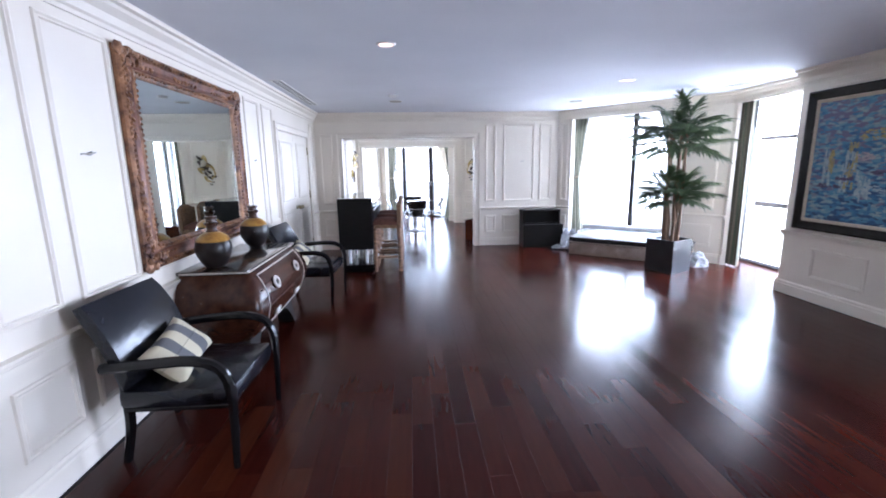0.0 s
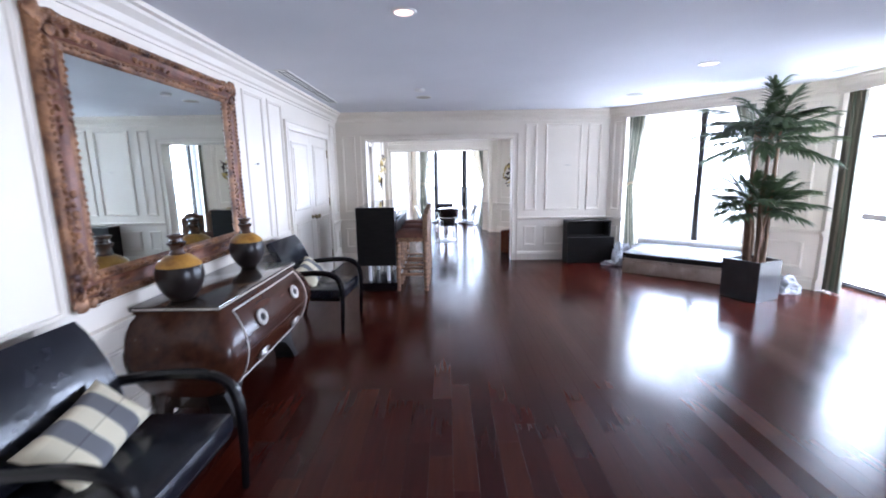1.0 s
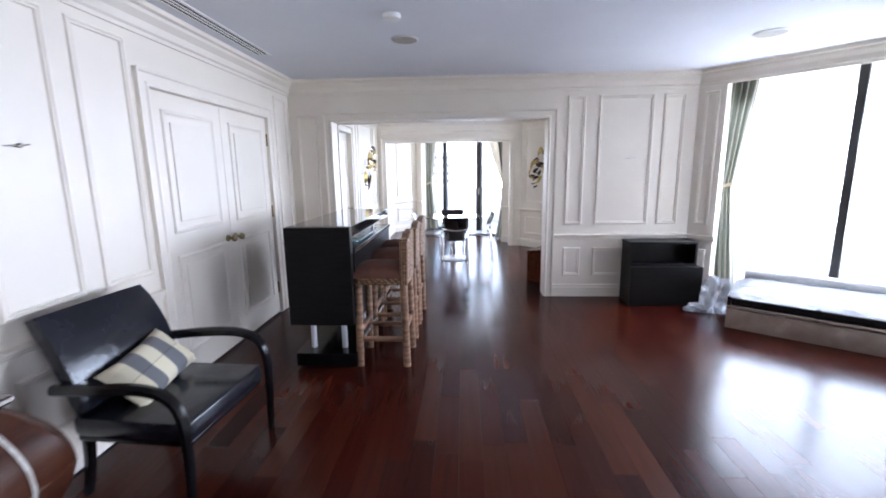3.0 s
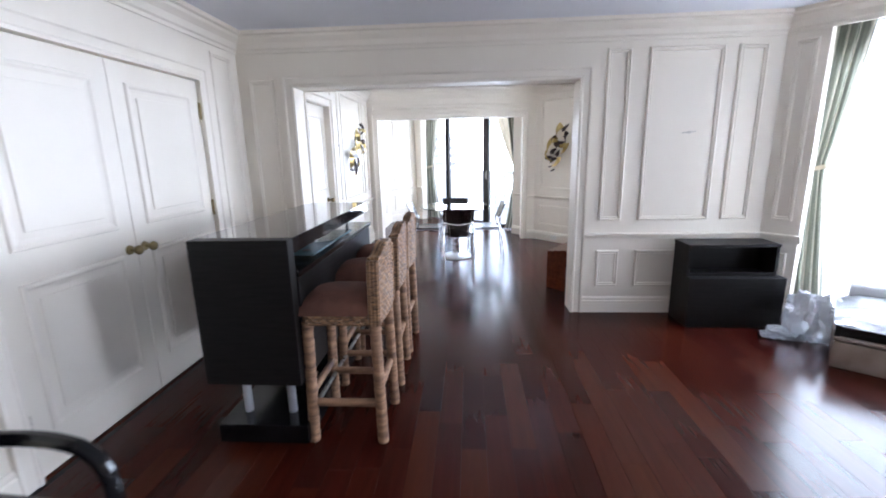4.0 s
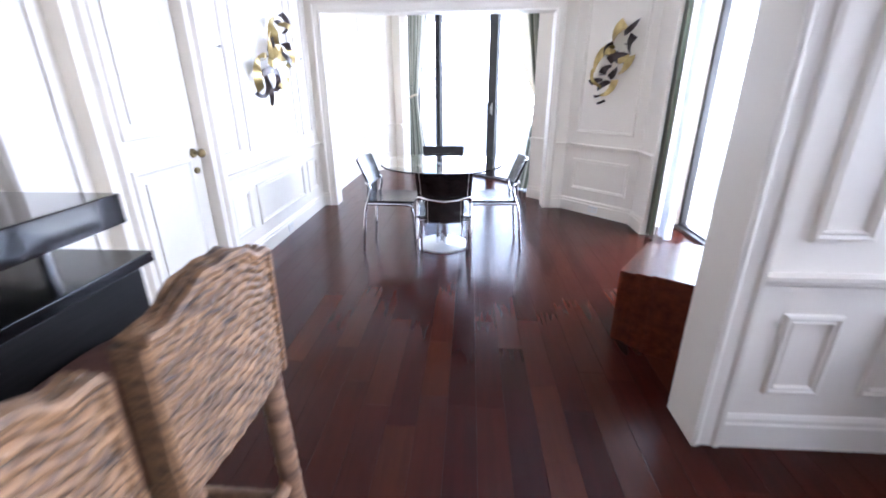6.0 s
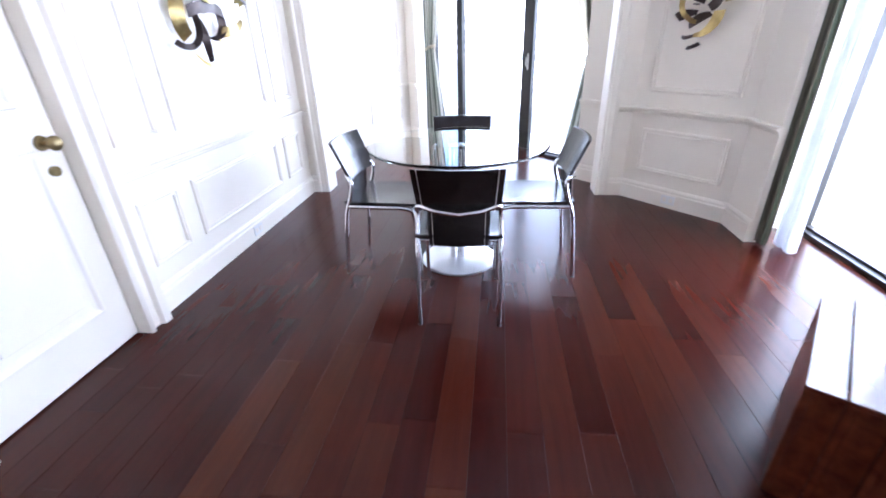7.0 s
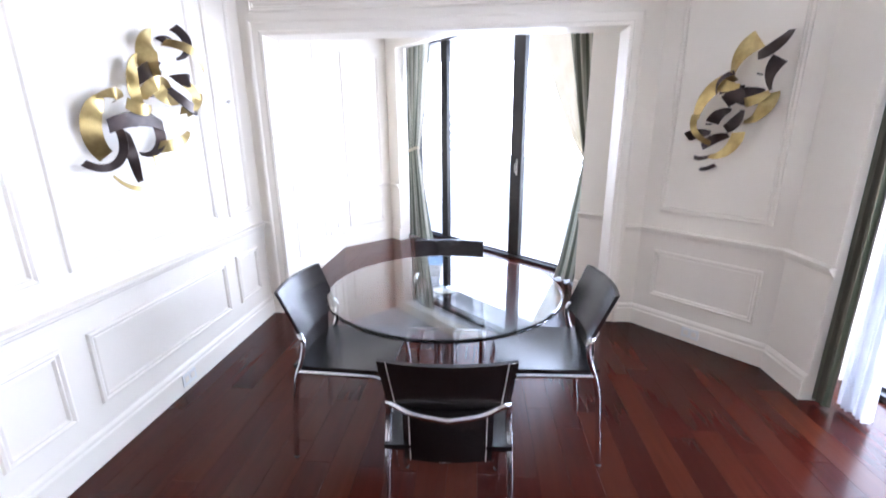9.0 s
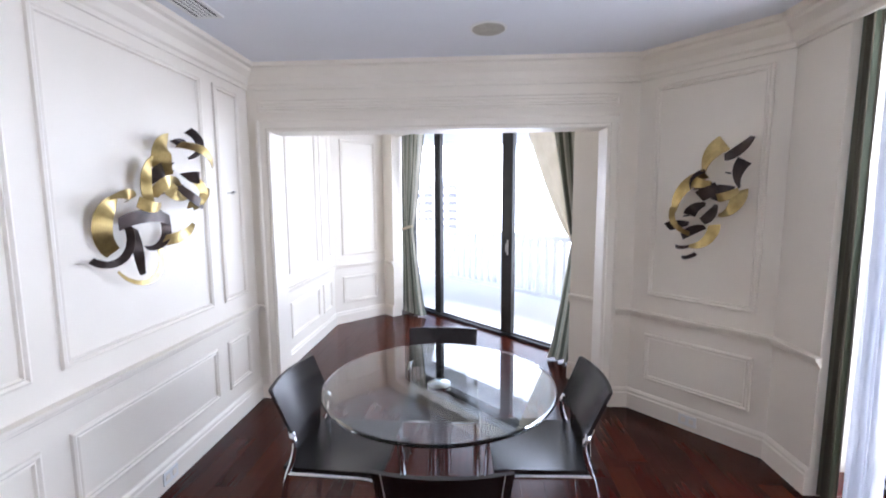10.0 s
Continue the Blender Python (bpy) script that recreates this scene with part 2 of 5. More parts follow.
DRAPE = striped("green_cream_drapery", 0, [(0.0, (0.25, 0.255, 0.205)), (0.30, (0.43, 0.42, 0.34)), (0.42, (0.125, 0.135, 0.10)), (0.60, (0.37, 0.37, 0.30)), (0.72, (0.54, 0.505, 0.415)), (0.84, (0.19, 0.20, 0.155))], 5.0, thin=0.24)
DRAPE_DARK = striped("olive_brown_drapery", 0, [(0.0, (0.10, 0.088, 0.062)), (0.30, (0.19, 0.165, 0.12)), (0.45, (0.085, 0.105, 0.068)), (0.65, (0.15, 0.135, 0.095)), (0.85, (0.09, 0.08, 0.056))], 4.0, thin=0.05)
SHEER = noisy("white_sheer_curtain", (0.72, 0.73, 0.76), (0.82, 0.82, 0.84), 8, 0.8, 0.05, bump=0.2, bump_scale=300)
LINING = noisy("cream_curtain_lining", (0.60, 0.52, 0.38), (0.70, 0.62, 0.48), 6, 0.85, 0.05, bump=0.2, bump_scale=300)
for cloth in (SHEER, LINING, FROND):
    ns = cloth.node_tree.nodes
    pb = ns["Principled BSDF"]
    through_cloth(cloth, ns, cloth.node_tree.links, pb, pb.inputs["Base Color"].links[0].from_socket, 0.4 if cloth == SHEER else 0.15)
POLISHED = noisy("polished_black_lacquer", (0.010, 0.009, 0.009), (0.018, 0.016, 0.016), 5, 0.07, 0.02, bump=0.02, bump_scale=40, coat=0.5)
CHECK = striped("cream_grey_check", 0, [(0.0, (0.60, 0.54, 0.38)), (0.22, (0.13, 0.13, 0.135)), (0.40, (0.62, 0.56, 0.40)), (0.58, (0.13, 0.13, 0.135)), (0.77, (0.62, 0.56, 0.40))], 1.0, second=(1, 1.0, [(0.0, (1, 1, 1)), (0.48, (0.70, 0.70, 0.70)), (0.51, (0.92, 0.92, 0.92)), (0.80, (1, 1, 1))]))
TEAL_GLASS = noisy("frosted_teal_glass", (0.10, 0.17, 0.19), (0.14, 0.22, 0.24), 5, 0.14, 0.04, bump=0.0)
FAR_WALL = noisy("pale_facade", (0.80, 0.79, 0.77), (0.86, 0.85, 0.83), 0.5, 0.8, 0.05)
FAR_GLASS = noisy("far_window_glass", (0.20, 0.19, 0.22), (0.30, 0.29, 0.32), 0.6, 0.2, 0.05)
# Distance haze is put into this pale bluish ground colour.
GROUND = noisy("haze_tinted_ground", (0.62, 0.65, 0.66), (0.72, 0.73, 0.72), 0.02, 0.9, 0.05)
# Emissive: imitates the blown-out sky and adds light through the windows.
HAZE_GLOW = glow("glowing_sky_backdrop", (0.90, 0.95, 1.0), 1.3)
NAIL = noisy("steel_hook", (0.3, 0.28, 0.25), (0.5, 0.48, 0.44), 40, 0.3, 0.1, metal=1.0)


# ---- mesh helpers ----
def part(name, bm, mat, parent=None, label="", smooth=False):
    """Links a bmesh as one mesh object, under a thing or a part."""
    bmesh.ops.recalc_face_normals(bm, faces=bm.faces)
    me = bpy.data.meshes.new(name)
    bm.to_mesh(me)
    bm.free()
    me.materials.append(mat)
    if smooth:
        me.polygons.foreach_set("use_smooth", [True] * len(me.polygons))
        me.set_sharp_from_angle(angle=radians(40))
    ob = new(name, me)
    ob.parent = parent
    if label:
        tagged(ob, label)
    return ob


def thing(name, label, category, at=(0, 0, 0), turn=0.0, group="", kind=""):
    ob = new(name)
    ob.empty_display_size = 0.1
    ob.matrix_basis = pose(*at, 0, 0, turn)
    return tagged(ob, label, category, group, kind)


def box(bm, x0, y0, z0, x1, y1, z1, bevel=0.0):
    """Adds a box; bevel rounds its edges with one chamfer."""
    r = bmesh.ops.create_cube(bm, size=1, matrix=Matrix.Translation(((x0 + x1) / 2, (y0 + y1) / 2, (z0 + z1) / 2)) @ Matrix.Diagonal((abs(x1 - x0), abs(y1 - y0), abs(z1 - z0), 1)))
    if bevel:
        edges = {e for v in r["verts"] for e in v.link_edges}
        bmesh.ops.bevel(bm, geom=list(edges), offset=bevel, segments=2, affect="EDGES", profile=0.5)
    return bm


def boxes(*items, bevel=0.0):
    bm = bmesh.new()
    for it in items:
        box(bm, *it, bevel=bevel)
    return bm


def cyl(bm, a, b, r, r2=None, seg=16):
    """A capped round bar from a to b."""
    a, b = Vector(a), Vector(b)
    m = Matrix.Translation((a + b) / 2) @ (b - a).to_track_quat("Z", "Y").to_matrix().to_4x4()
    bmesh.ops.create_cone(bm, cap_ends=True, segments=seg, radius1=r, radius2=r if r2 is None else r2, depth=(b - a).length, matrix=m)
    return bm


def lathe(bm, prof, at=(0, 0, 0), seg=28):
    """Turns a profile of (radius, height) round z."""
    rings = []
    for r, z in prof:
        rings.append([bm.verts.new((at[0] + r * math.cos(2 * math.pi * i / seg), at[1] + r * math.sin(2 * math.pi * i / seg), at[2] + z)) for i in range(seg)])
    for a, b in zip(rings, rings[1:]):
        for i in range(seg):
            bm.faces.new((a[i], a[(i + 1) % seg], b[(i + 1) % seg], b[i]))
    bm.faces.new(rings[0][::-1])
    bm.faces.new(rings[-1])
    return bm


def sweep(bm, pts, prof, up=(0, 0, 1), scales=None, closed=False):
    """Sweeps a closed profile of (side, up) offsets along a polyline."""
    pts = [Vector(p) for p in pts]
    n, rings = len(pts), []
    up = Vector(up)
    for i, p in enumerate(pts):
        if closed:
            t = (pts[(i + 1) % n] - pts[i - 1]).normalized()
        else:
            t = (pts[min(i + 1, n - 1)] - pts[max(i - 1, 0)]).normalized()
        side = t.cross(up)
        side = side.normalized() if side.length > 1e-4 else Vector((1, 0, 0))
        v = side.cross(t).normalized()
        k = scales[i] if scales else 1.0
        rings.append([bm.verts.new(p + side * a * k + v * b * k) for a, b in prof])
    m = len(prof)
    for i in range(n if closed else n - 1):
        a, b = rings[i], rings[(i + 1) % n]
        for j in range(m):
            bm.faces.new((a[j], a[(j + 1) % m], b[(j + 1) % m], b[j]))
    if not closed:
        bm.faces.new(rings[0][::-1])
        bm.faces.new(rings[-1])
    return bm


def disc_prof(r, seg=10, ry=None):
    ry = r if ry is None else ry
    return [(r * math.cos(2 * math.pi * i / seg), ry * math.sin(2 * math.pi * i / seg)) for i in range(seg)]


def rect_prof(w, h, c=0.2):
    a, b, k = w / 2, h / 2, min(w, h) * c
    return [(a, -b + k), (a, b - k), (a - k, b), (-a + k, b), (-a, b - k), (-a, -b + k), (-a + k, -b), (a - k, -b)]


def spline(ctrl, n=8):
    """A smooth line through control points."""
    c = [Vector(p) for p in ctrl]
    c = [c[0] * 2 - c[1]] + c + [c[-1] * 2 - c[-2]]
    out = []
    for i in range(1, len(c) - 2):
        for k in range(n):
            t = k / n
            p0, p1, p2, p3 = c[i - 1:i + 3]
            out.append(0.5 * ((2 * p1) + (p2 - p0) * t + (2 * p0 - 5 * p1 + 4 * p2 - p3) * t * t + (3 * p1 - p0 - 3 * p2 + p3) * t ** 3))
    out.append(c[-2])
    return out


# ---- the large structure ----
H = 2.50


class Run:
    """A straight stretch of wall from p to q, with the room on its left hand. Local axes: s along it, d into the room, z up."""

    def __init__(self, p, q):
        self.p, self.u = Vector((*p, 0)), (Vector((*q, 0)) - Vector((*p, 0)))
        self.len = self.u.length
        self.u.normalize()
        self.n = Vector((-self.u.y, self.u.x, 0))
        self.m = Matrix((( self.u.x, self.n.x, 0, p[0]), (self.u.y, self.n.y, 0, p[1]), (0, 0, 1, 0), (0, 0, 0, 1)))

    def wall(self, name, label, thick=0.12, openings=(), e0=0.0, e1=0.0):
        bm, s = bmesh.new(), -e0
        for a, b, top in sorted(openings):
            if a > s + 0.001:
                box(bm, s, -thick, -0.1, a, 0, H)
            if top < H:
                box(bm, a, -thick, top, b, 0, H)
            s = b
        if s < self.len + e1 - 0.001:
            box(bm, s, -thick, -0.1, self.len + e1, 0, H)
        self.ob = part(name, bm, PAINT)
        self.ob.matrix_basis = self.m
        tagged(self.ob, label, "wall", kind="structure")
        return self.ob

    def strip(self, name, prof, spans, z, label, category="trim"):
        """A moulding with profile (depth, height), along the given spans."""
        for a, b in spans:
            bm = bmesh.new()
            rings = [[bm.verts.new((s, d, z + h)) for d, h in prof] for s in (a, b)]
            m = len(prof)
            for j in range(m):
                bm.faces.new((rings[0][j], rings[0][(j + 1) % m], rings[1][(j + 1) % m], rings[1][j]))
            bm.faces.new(rings[0][::-1])
            bm.faces.new(rings[1])
            ob = part(name, bm, PAINT)
            ob.matrix_basis = self.m
            tagged(ob, label, category, kind="structure")

    def trims(self, spans, rail=True, crown=True, full=None):
        self.strip("baseboard", BASE, spans, 0, "tall white painted baseboard along the wall", "baseboard")
        if rail:
            self.strip("chair_rail", RAIL, spans, 0, "white painted chair rail along the panelled wall")
        if crown:
            self.strip("crown_moulding", CROWN, [full or (0, self.len)], H, "white stepped crown moulding under the ceiling")

    def panel(self, s0, s1, z0, z1):
        """A raised picture-frame moulding on the wall."""
        bm = bmesh.new()
        frame_ring(bm, s0, s1, z0, z1, ((0, 0), (0.004, 0.012), (0.014, 0.016), (0.024, 0.008), (0.032, 0.012), (0.038, 0.0)))
        part("panel_moulding", bm, PAINT, self.ob)

    def both(self, *spans, top=2.29):
        for a, b in spans:
            self.panel(a, b, 0.86, top)
            self.panel(a, b, 0.25, 0.59)

    def casing(self, s0, s1, top, width=0.10, d=0.0, deep=1.0, name="door_casing", label="wide white moulded casing round the opening"):
        bm = bmesh.new()
        prof = ((0.0, 0.0), (0.0, 0.024), (0.018, 0.028), (0.03, 0.018), (0.075, 0.018), (0.085, 0.028), (width, 0.03), (width, 0.0))
        path = [((s0, 0), (-1, 0)), ((s0, top), (-1, 1)), ((s1, top), (1, 1)), ((s1, 0), (1, 0))]
        rings = [[bm.verts.new((s + o * dx, d + e * deep, z + o * dz)) for o, e in prof] for (s, z), (dx, dz) in path]
        for a, b in zip(rings, rings[1:]):
            for j in range(len(prof)):
                k = (j + 1) % len(prof)
                bm.faces.new((a[j], a[k], b[k], b[j]))
        bm.faces.new(rings[0])
        bm.faces.new(rings[-1][::-1])
        ob = part(name, bm, PAINT)
        ob.matrix_basis = self.m
        tagged(ob, label, "trim", kind="structure")


def frame_ring(bm, s0, s1, z0, z1, prof):
    """A mitred frame in the wall's plane; prof holds (inset, depth)."""
    rings = []
    for o, d in prof:
        rings.append([bm.verts.new(c) for c in ((s0 + o, d, z0 + o), (s1 - o, d, z0 + o), (s1 - o, d, z1 - o), (s0 + o, d, z1 - o))])
    for a, b in zip(rings, rings[1:]):
        for j in range(4):
            k = (j + 1) % 4
            bm.faces.new((a[j], a[k], b[k], b[j]))


BASE = [(0.0, 0.0), (0.022, 0.0), (0.022, 0.11), (0.016, 0.118), (0.016, 0.135), (0.006, 0.15), (0.0, 0.15)]
RAIL = [(0.0, 0.675), (0.010, 0.675), (0.012, 0.700), (0.020, 0.707), (0.024, 0.720), (0.034, 0.727), (0.036, 0.743), (0.0, 0.747)]
CROWN = [(0.0, -0.16), (0.016, -0.16), (0.020, -0.138), (0.036, -0.126), (0.050, -0.086), (0.088, -0.052), (0.096, -0.034), (0.122, -0.026), (0.128, 0.0), (0.0, 0.0)]

A, B = (3.88, 8.835), (5.72, 6.72)
pic = Run((5.43, -1.6), (5.43, 5.33))
end = Run((5.43, 5.33), (5.72, 5.33))
door_b = Run((5.72, 5.33), B)
bay = Run(B, A)
far = Run(A, (-0.68, 8.835))
left = Run((-0.68, 8.835), (-0.68, -1.6))
back = Run((-0.68, -1.6), (5.43, -1.6))
d_right = Run((3.02, 9.03), (3.02, 11.75))
d_angle = Run((3.02, 11.75), (2.44, 12.37))
d_far = Run((2.44, 12.37), (-0.372, 12.37))
d_left = Run((-0.372, 12.37), (-0.372, 9.03))
d_near = Run((-0.372, 9.03), (3.02, 9.03))
a_right = Run((2.30, 12.552), (2.30, 12.69))
a_door = Run((2.30, 12.69), (0.11, 14.90))
a_angle = Run((0.11, 14.90), (-0.41, 14.35))
a_left = Run((-0.41, 14.35), (-0.41, 12.552))

OPEN = (1.615, 4.06, 2.055)
pic.wall("wall_east", "cream painted panelled wall behind the large painting", 0.29, [(1.7, 3.3, 2.36)], e0=0.12)
pic.trims([(0, 1.7), (3.3, pic.len)], full=(0, pic.len))
pic.both((5.95, 6.55), (4.2, 5.7), (3.45, 4.0), (0.4, 1.5))
end.strip("baseboard", BASE, [(-0.02, 0.28)], 0, "tall white painted baseboard along the wall", "baseboard")
end.strip("chair_rail", RAIL, [(-0.03, 0.02)], 0, "white painted chair rail along the panelled wall")
door_b.wall("wall_door_bay", "cream painted wall over a tall glazed opening", 0.12, [(0.003, 1.335, 2.36)], e1=0.10)
door_b.trims([(1.335, door_b.len)], full=(0, door_b.len))
bay.wall("wall_window_bay", "cream panelled angled wall with a deep window recess", 0.12, [(0.80, 2.53, 2.36)])
bay.trims([(0, 0.80), (2.53, bay.len)])
bay.both((0.14, 0.66))
bay.both((2.59, 2.74))
far.wall("wall_north", "cream panelled wall with a wide cased opening", 0.195, [OPEN], e0=0.16, e1=0.12)
far.trims([(0, OPEN[0] - 0.10), (OPEN[1] + 0.10, far.len)], full=(0, far.len))
far.both((0.13, 0.36), (0.46, 1.06), (1.20, 1.40))
far.both((4.24, 4.47), top=2.13)
far.casing(*OPEN)
left.wall("wall_west", "cream panelled wall with double doors and a gilt mirror", 0.12, [(0.605, 2.255, 2.04)])
left.trims([(0, 0.505), (2.355, left.len)], full=(0, left.len))
left.both((2.40, 2.78), (2.90, 3.33), (3.48, 5.20), (5.38, 5.88), (6.00, 6.36), (6.5, 7.3), (7.45, 8.9))
left.both((0.10, 0.40))
left.casing(0.605, 2.255, 2.04)
back.wall("wall_south", "plain cream painted wall behind", 0.12)
back.trims([(0, back.len)])
d_right.wall("wall_dining_east", "cream painted wall with a tall glazed opening", 0.12, [(0.93, 2.39, 2.36)])
d_right.trims([(0, 0.93), (2.39, d_right.len)], full=(0, d_right.len))
d_angle.wall("wall_dining_angle", "cream panelled angled wall with a metal sculpture", 0.12, e0=0.05, e1=0.05)
d_angle.trims([(0, d_angle.len)])
d_angle.both((0.09, 0.74))
d_far.wall("wall_dining_north", "cream painted wall with a wide cased opening to an alcove", 0.182, [(0.22, 2.64, 2.04)], e0=0.6, e1=0.16)
d_far.trims([(0, 0.12), (2.74, d_far.len)], full=(0, d_far.len))
d_far.casing(0.22, 2.64, 2.04)
d_far.panel(0.13, 2.73, 2.18, 2.27)
DOOR_L = (2.21, 2.935, 2.04)
d_left.wall("wall_dining_west", "cream panelled wall with a white door and a metal sculpture", 0.10, [DOOR_L])
d_left.trims([(0, DOOR_L[0] - 0.125), (DOOR_L[1] + 0.125, d_left.len)], full=(0, d_left.len))
d_left.both((0.14, 0.43), (0.55, 1.58), (1.70, 1.99))
d_left.casing(*DOOR_L, width=0.125, deep=2.6)
d_near.strip("crown_moulding", CROWN, [(0, d_near.len)], H, "white stepped crown moulding under the ceiling")
d_near.strip("baseboard", BASE, [(0, 0.09), (2.76, d_near.len)], 0, "tall white painted baseboard along the wall", "baseboard")
d_near.casing(0.205, 2.65, 2.045)
a_right.wall("wall_alcove_east", "short cream return wall in the alcove", 0.12)
a_door.wall("wall_alcove_door", "cream angled wall with a deep glazed recess", 0.12, [(0.26, 2.90, 2.36)], e0=0.02)
a_door.trims([(0, 0.26), (2.90, a_door.len)], crown=False)
a_angle.wall("wall_alcove_angle", "cream panelled angled wall in the alcove", 0.12, e0=0.05, e1=0.05)
a_angle.trims([(0, a_angle.len)], crown=False)
a_angle.both((0.12, 0.64))
a_left.wall("wall_alcove_west", "cream panelled wall in the alcove", 0.12)
a_left.trims([(0, a_left.len)], crown=False)
a_left.both((0.12, 0.42), (0.54, 1.3), (1.42, 1.7))

ceiling = part("ceiling", boxes((-0.9, -1.8, H, 6.45, 16.2, H + 0.2)), CEIL)
tagged(ceiling, "smooth white painted ceiling", "ceiling", kind="structure")


def recess(run, s0, s1, stiles, label, sides=True, rails=(), depth=0.55, reach=(0.25, 0.25)):
    """A glazed wall set back behind the opening, with its side walls, head, sill track, dark stiles and panes."""
    a, b = s0 - reach[0], s1 + reach[1]
    if sides:
        for x0, x1 in ((a - 0.08, a), (b, b + 0.08)):
            ob = part("reveal_wall", boxes((x0, -depth - 0.1, -0.1, x1, -0.122, H)), PAINT)
            ob.matrix_basis = run.m
            tagged(ob, "white plastered side of the window recess", "wall", kind="structure")
    win = thing("window", label, "window", kind="structure")
    win.matrix_basis = run.m
    part("sill_track", boxes((a, -depth - 0.06, -0.02, b, -depth + 0.06, 0.03), (a, -depth - 0.012, 0.03, b, -depth + 0.012, 0.045)), BRONZE, win, "dark bronze floor track")
    part("head_frame", boxes((a, -depth - 0.05, H - 0.06, b, -depth + 0.05, H)), BRONZE, win)
    ends = [a + 0.03] + sorted(x for x, w in stiles) + [b - 0.03]
    for x, w in list(stiles) + [(a + 0.03, 0.05), (b - 0.03, 0.05)]:
        st = part("stile", boxes((x - w / 2, -depth - 0.03, 0.03, x + w / 2, -depth + 0.03, H - 0.06), bevel=0.004), BRONZE, win)
    for x0, x1 in zip(ends, ends[1:]):
        pane = part("pane", boxes((x0 + 0.02, -depth - 0.004, 0.05, x1 - 0.02, -depth + 0.004, H - 0.07)), GLASS, win)
        pane.visible_shadow = False
    for x0, x1, z, h in rails:
        part("transom", boxes((x0, -depth - 0.025, z - h / 2, x1, -depth + 0.025, z + h / 2), bevel=0.004), BRONZE, win)
    return win


recess(pic, 1.7, 3.3, [(2.5, 0.07)], "tall bronze framed window in the panelled wall")
recess(bay, 0.80, 2.53, [(1.58, 0.075)], "tall bronze framed sliding window in the angled bay")
recess(door_b, 0.003, 1.335, [], "tall bronze framed sliding door with two horizontal rails", rails=((0.3, 1.48, 1.86, 0.05), (0.3, 1.45, 0.91, 0.07)), reach=(-0.003, 0.365), sides=False)
recess(d_right, 0.93, 2.39, [(1.62, 0.07)], "tall bronze framed sliding door beside the dining table", depth=0.47)
balcony_door = recess(a_door, 0.26, 2.90, [(1.38, 0.15), (2.57, 0.11)], "tall bronze framed sliding glass door to the balcony", depth=0.51, sides=True)
grip = bmesh.new()
box(grip, 1.350, -0.479, 0.93, 1.370, -0.470, 1.10, bevel=0.003)
sweep(grip, [(1.36, -0.474, 0.96), (1.36, -0.445, 0.975), (1.36, -0.445, 1.055), (1.36, -0.474, 1.07)], rect_prof(0.014, 0.010), up=(1, 0, 0))
part("door_handle", grip, NAIL, balcony_door, "small steel pull handle")
# ---- rail ends that stand proud of the openings ----
d_right.strip("chair_rail", RAIL, [(2.371, 2.3895)], 0, "square cut end of the white chair rail")
bay.strip("chair_rail", RAIL, [(2.511, 2.5295)], 0, "square cut end of the white chair rail")

# ---- doors ----
def door_leaf(name, run, s0, s1, knob_s, hinge_s, label, lock=False):
    """A two-panelled door leaf in its opening."""
    leaf = thing(name, label, "door", kind="structure")
    leaf.matrix_basis = run.m
    part("leaf", boxes((s0 + 0.003, -0.050, 0.008, s1 - 0.003, -0.008, 2.032), bevel=0.003), PAINT, leaf)
    for z0, z1 in ((1.08, 1.92), (0.20, 0.93)):
        bm = bmesh.new()
        frame_ring(bm, s0 + 0.11, s1 - 0.11, z0, z1, ((0, -0.008), (0.006, 0.004), (0.02, 0.006), (0.034, -0.003), (0.05, -0.006), (0.075, -0.0065)))
        part("panel_moulding", bm, PAINT, leaf)
        bm = boxes((s0 + 0.19, -0.0085, z0 + 0.08, s1 - 0.19, 0.002, z1 - 0.08), bevel=0.004)
        part("raised_panel", bm, PAINT, leaf)
    bm = bmesh.new()
    cyl(bm, (knob_s, -0.009, 0.95), (knob_s, 0.004, 0.95), 0.030, 0.026)
    cyl(bm, (knob_s, 0.004, 0.95), (knob_s, 0.035, 0.95), 0.011)
    bmesh.ops.create_uvsphere(bm, u_segments=16, v_segments=10, radius=0.029, matrix=Matrix.Translation((knob_s, 0.052, 0.95)) @ Matrix.Diagonal((1, 0.8, 1, 1)))
    part("knob", bm, BRASS, leaf, "aged brass knob", True)
    if lock:
        bm = bmesh.new()
        cyl(bm, (knob_s, -0.009, 0.84), (knob_s, 0.008, 0.84), 0.02)
        part("lock_plate", bm, BRASS, leaf, "round brass lock", True)
    for z in (0.28, 1.10, 1.82):
        bm = bmesh.new()
        cyl(bm, (hinge_s, 0.002, z - 0.06), (hinge_s, 0.002, z + 0.06), 0.009, seg=10)
        part("hinge", bm, BRASS, leaf, "brass hinge", True)
    return leaf


door_leaf("door_1", left, 0.605, 1.43, 1.37, 0.615, "white panelled closed double door leaf with brass hinges")
door_leaf("door_2", left, 1.43, 2.255, 1.49, 2.245, "white panelled closed double door leaf with a brass knob")
door_leaf("door_3", d_left, 2.21, 2.935, 2.285, 2.925, "white panelled closed door with a brass knob beside the sculpture", True)
for x0, y0, x1, y1 in ((-1.5, 6.3, -0.805, 8.6), (-1.3, 9.2, -0.49, 10.4)):
    closet = part("closet_wall", boxes((x0, y0, -0.1, x0 + 0.05, y1, H), (x0 + 0.051, y0, -0.1, x1, y0 + 0.05, H), (x0 + 0.051, y1 - 0.05, -0.1, x1, y1, H), (x0 + 0.051, y0 + 0.051, -0.1, x1, y1 - 0.051, -0.012)), PAINT)
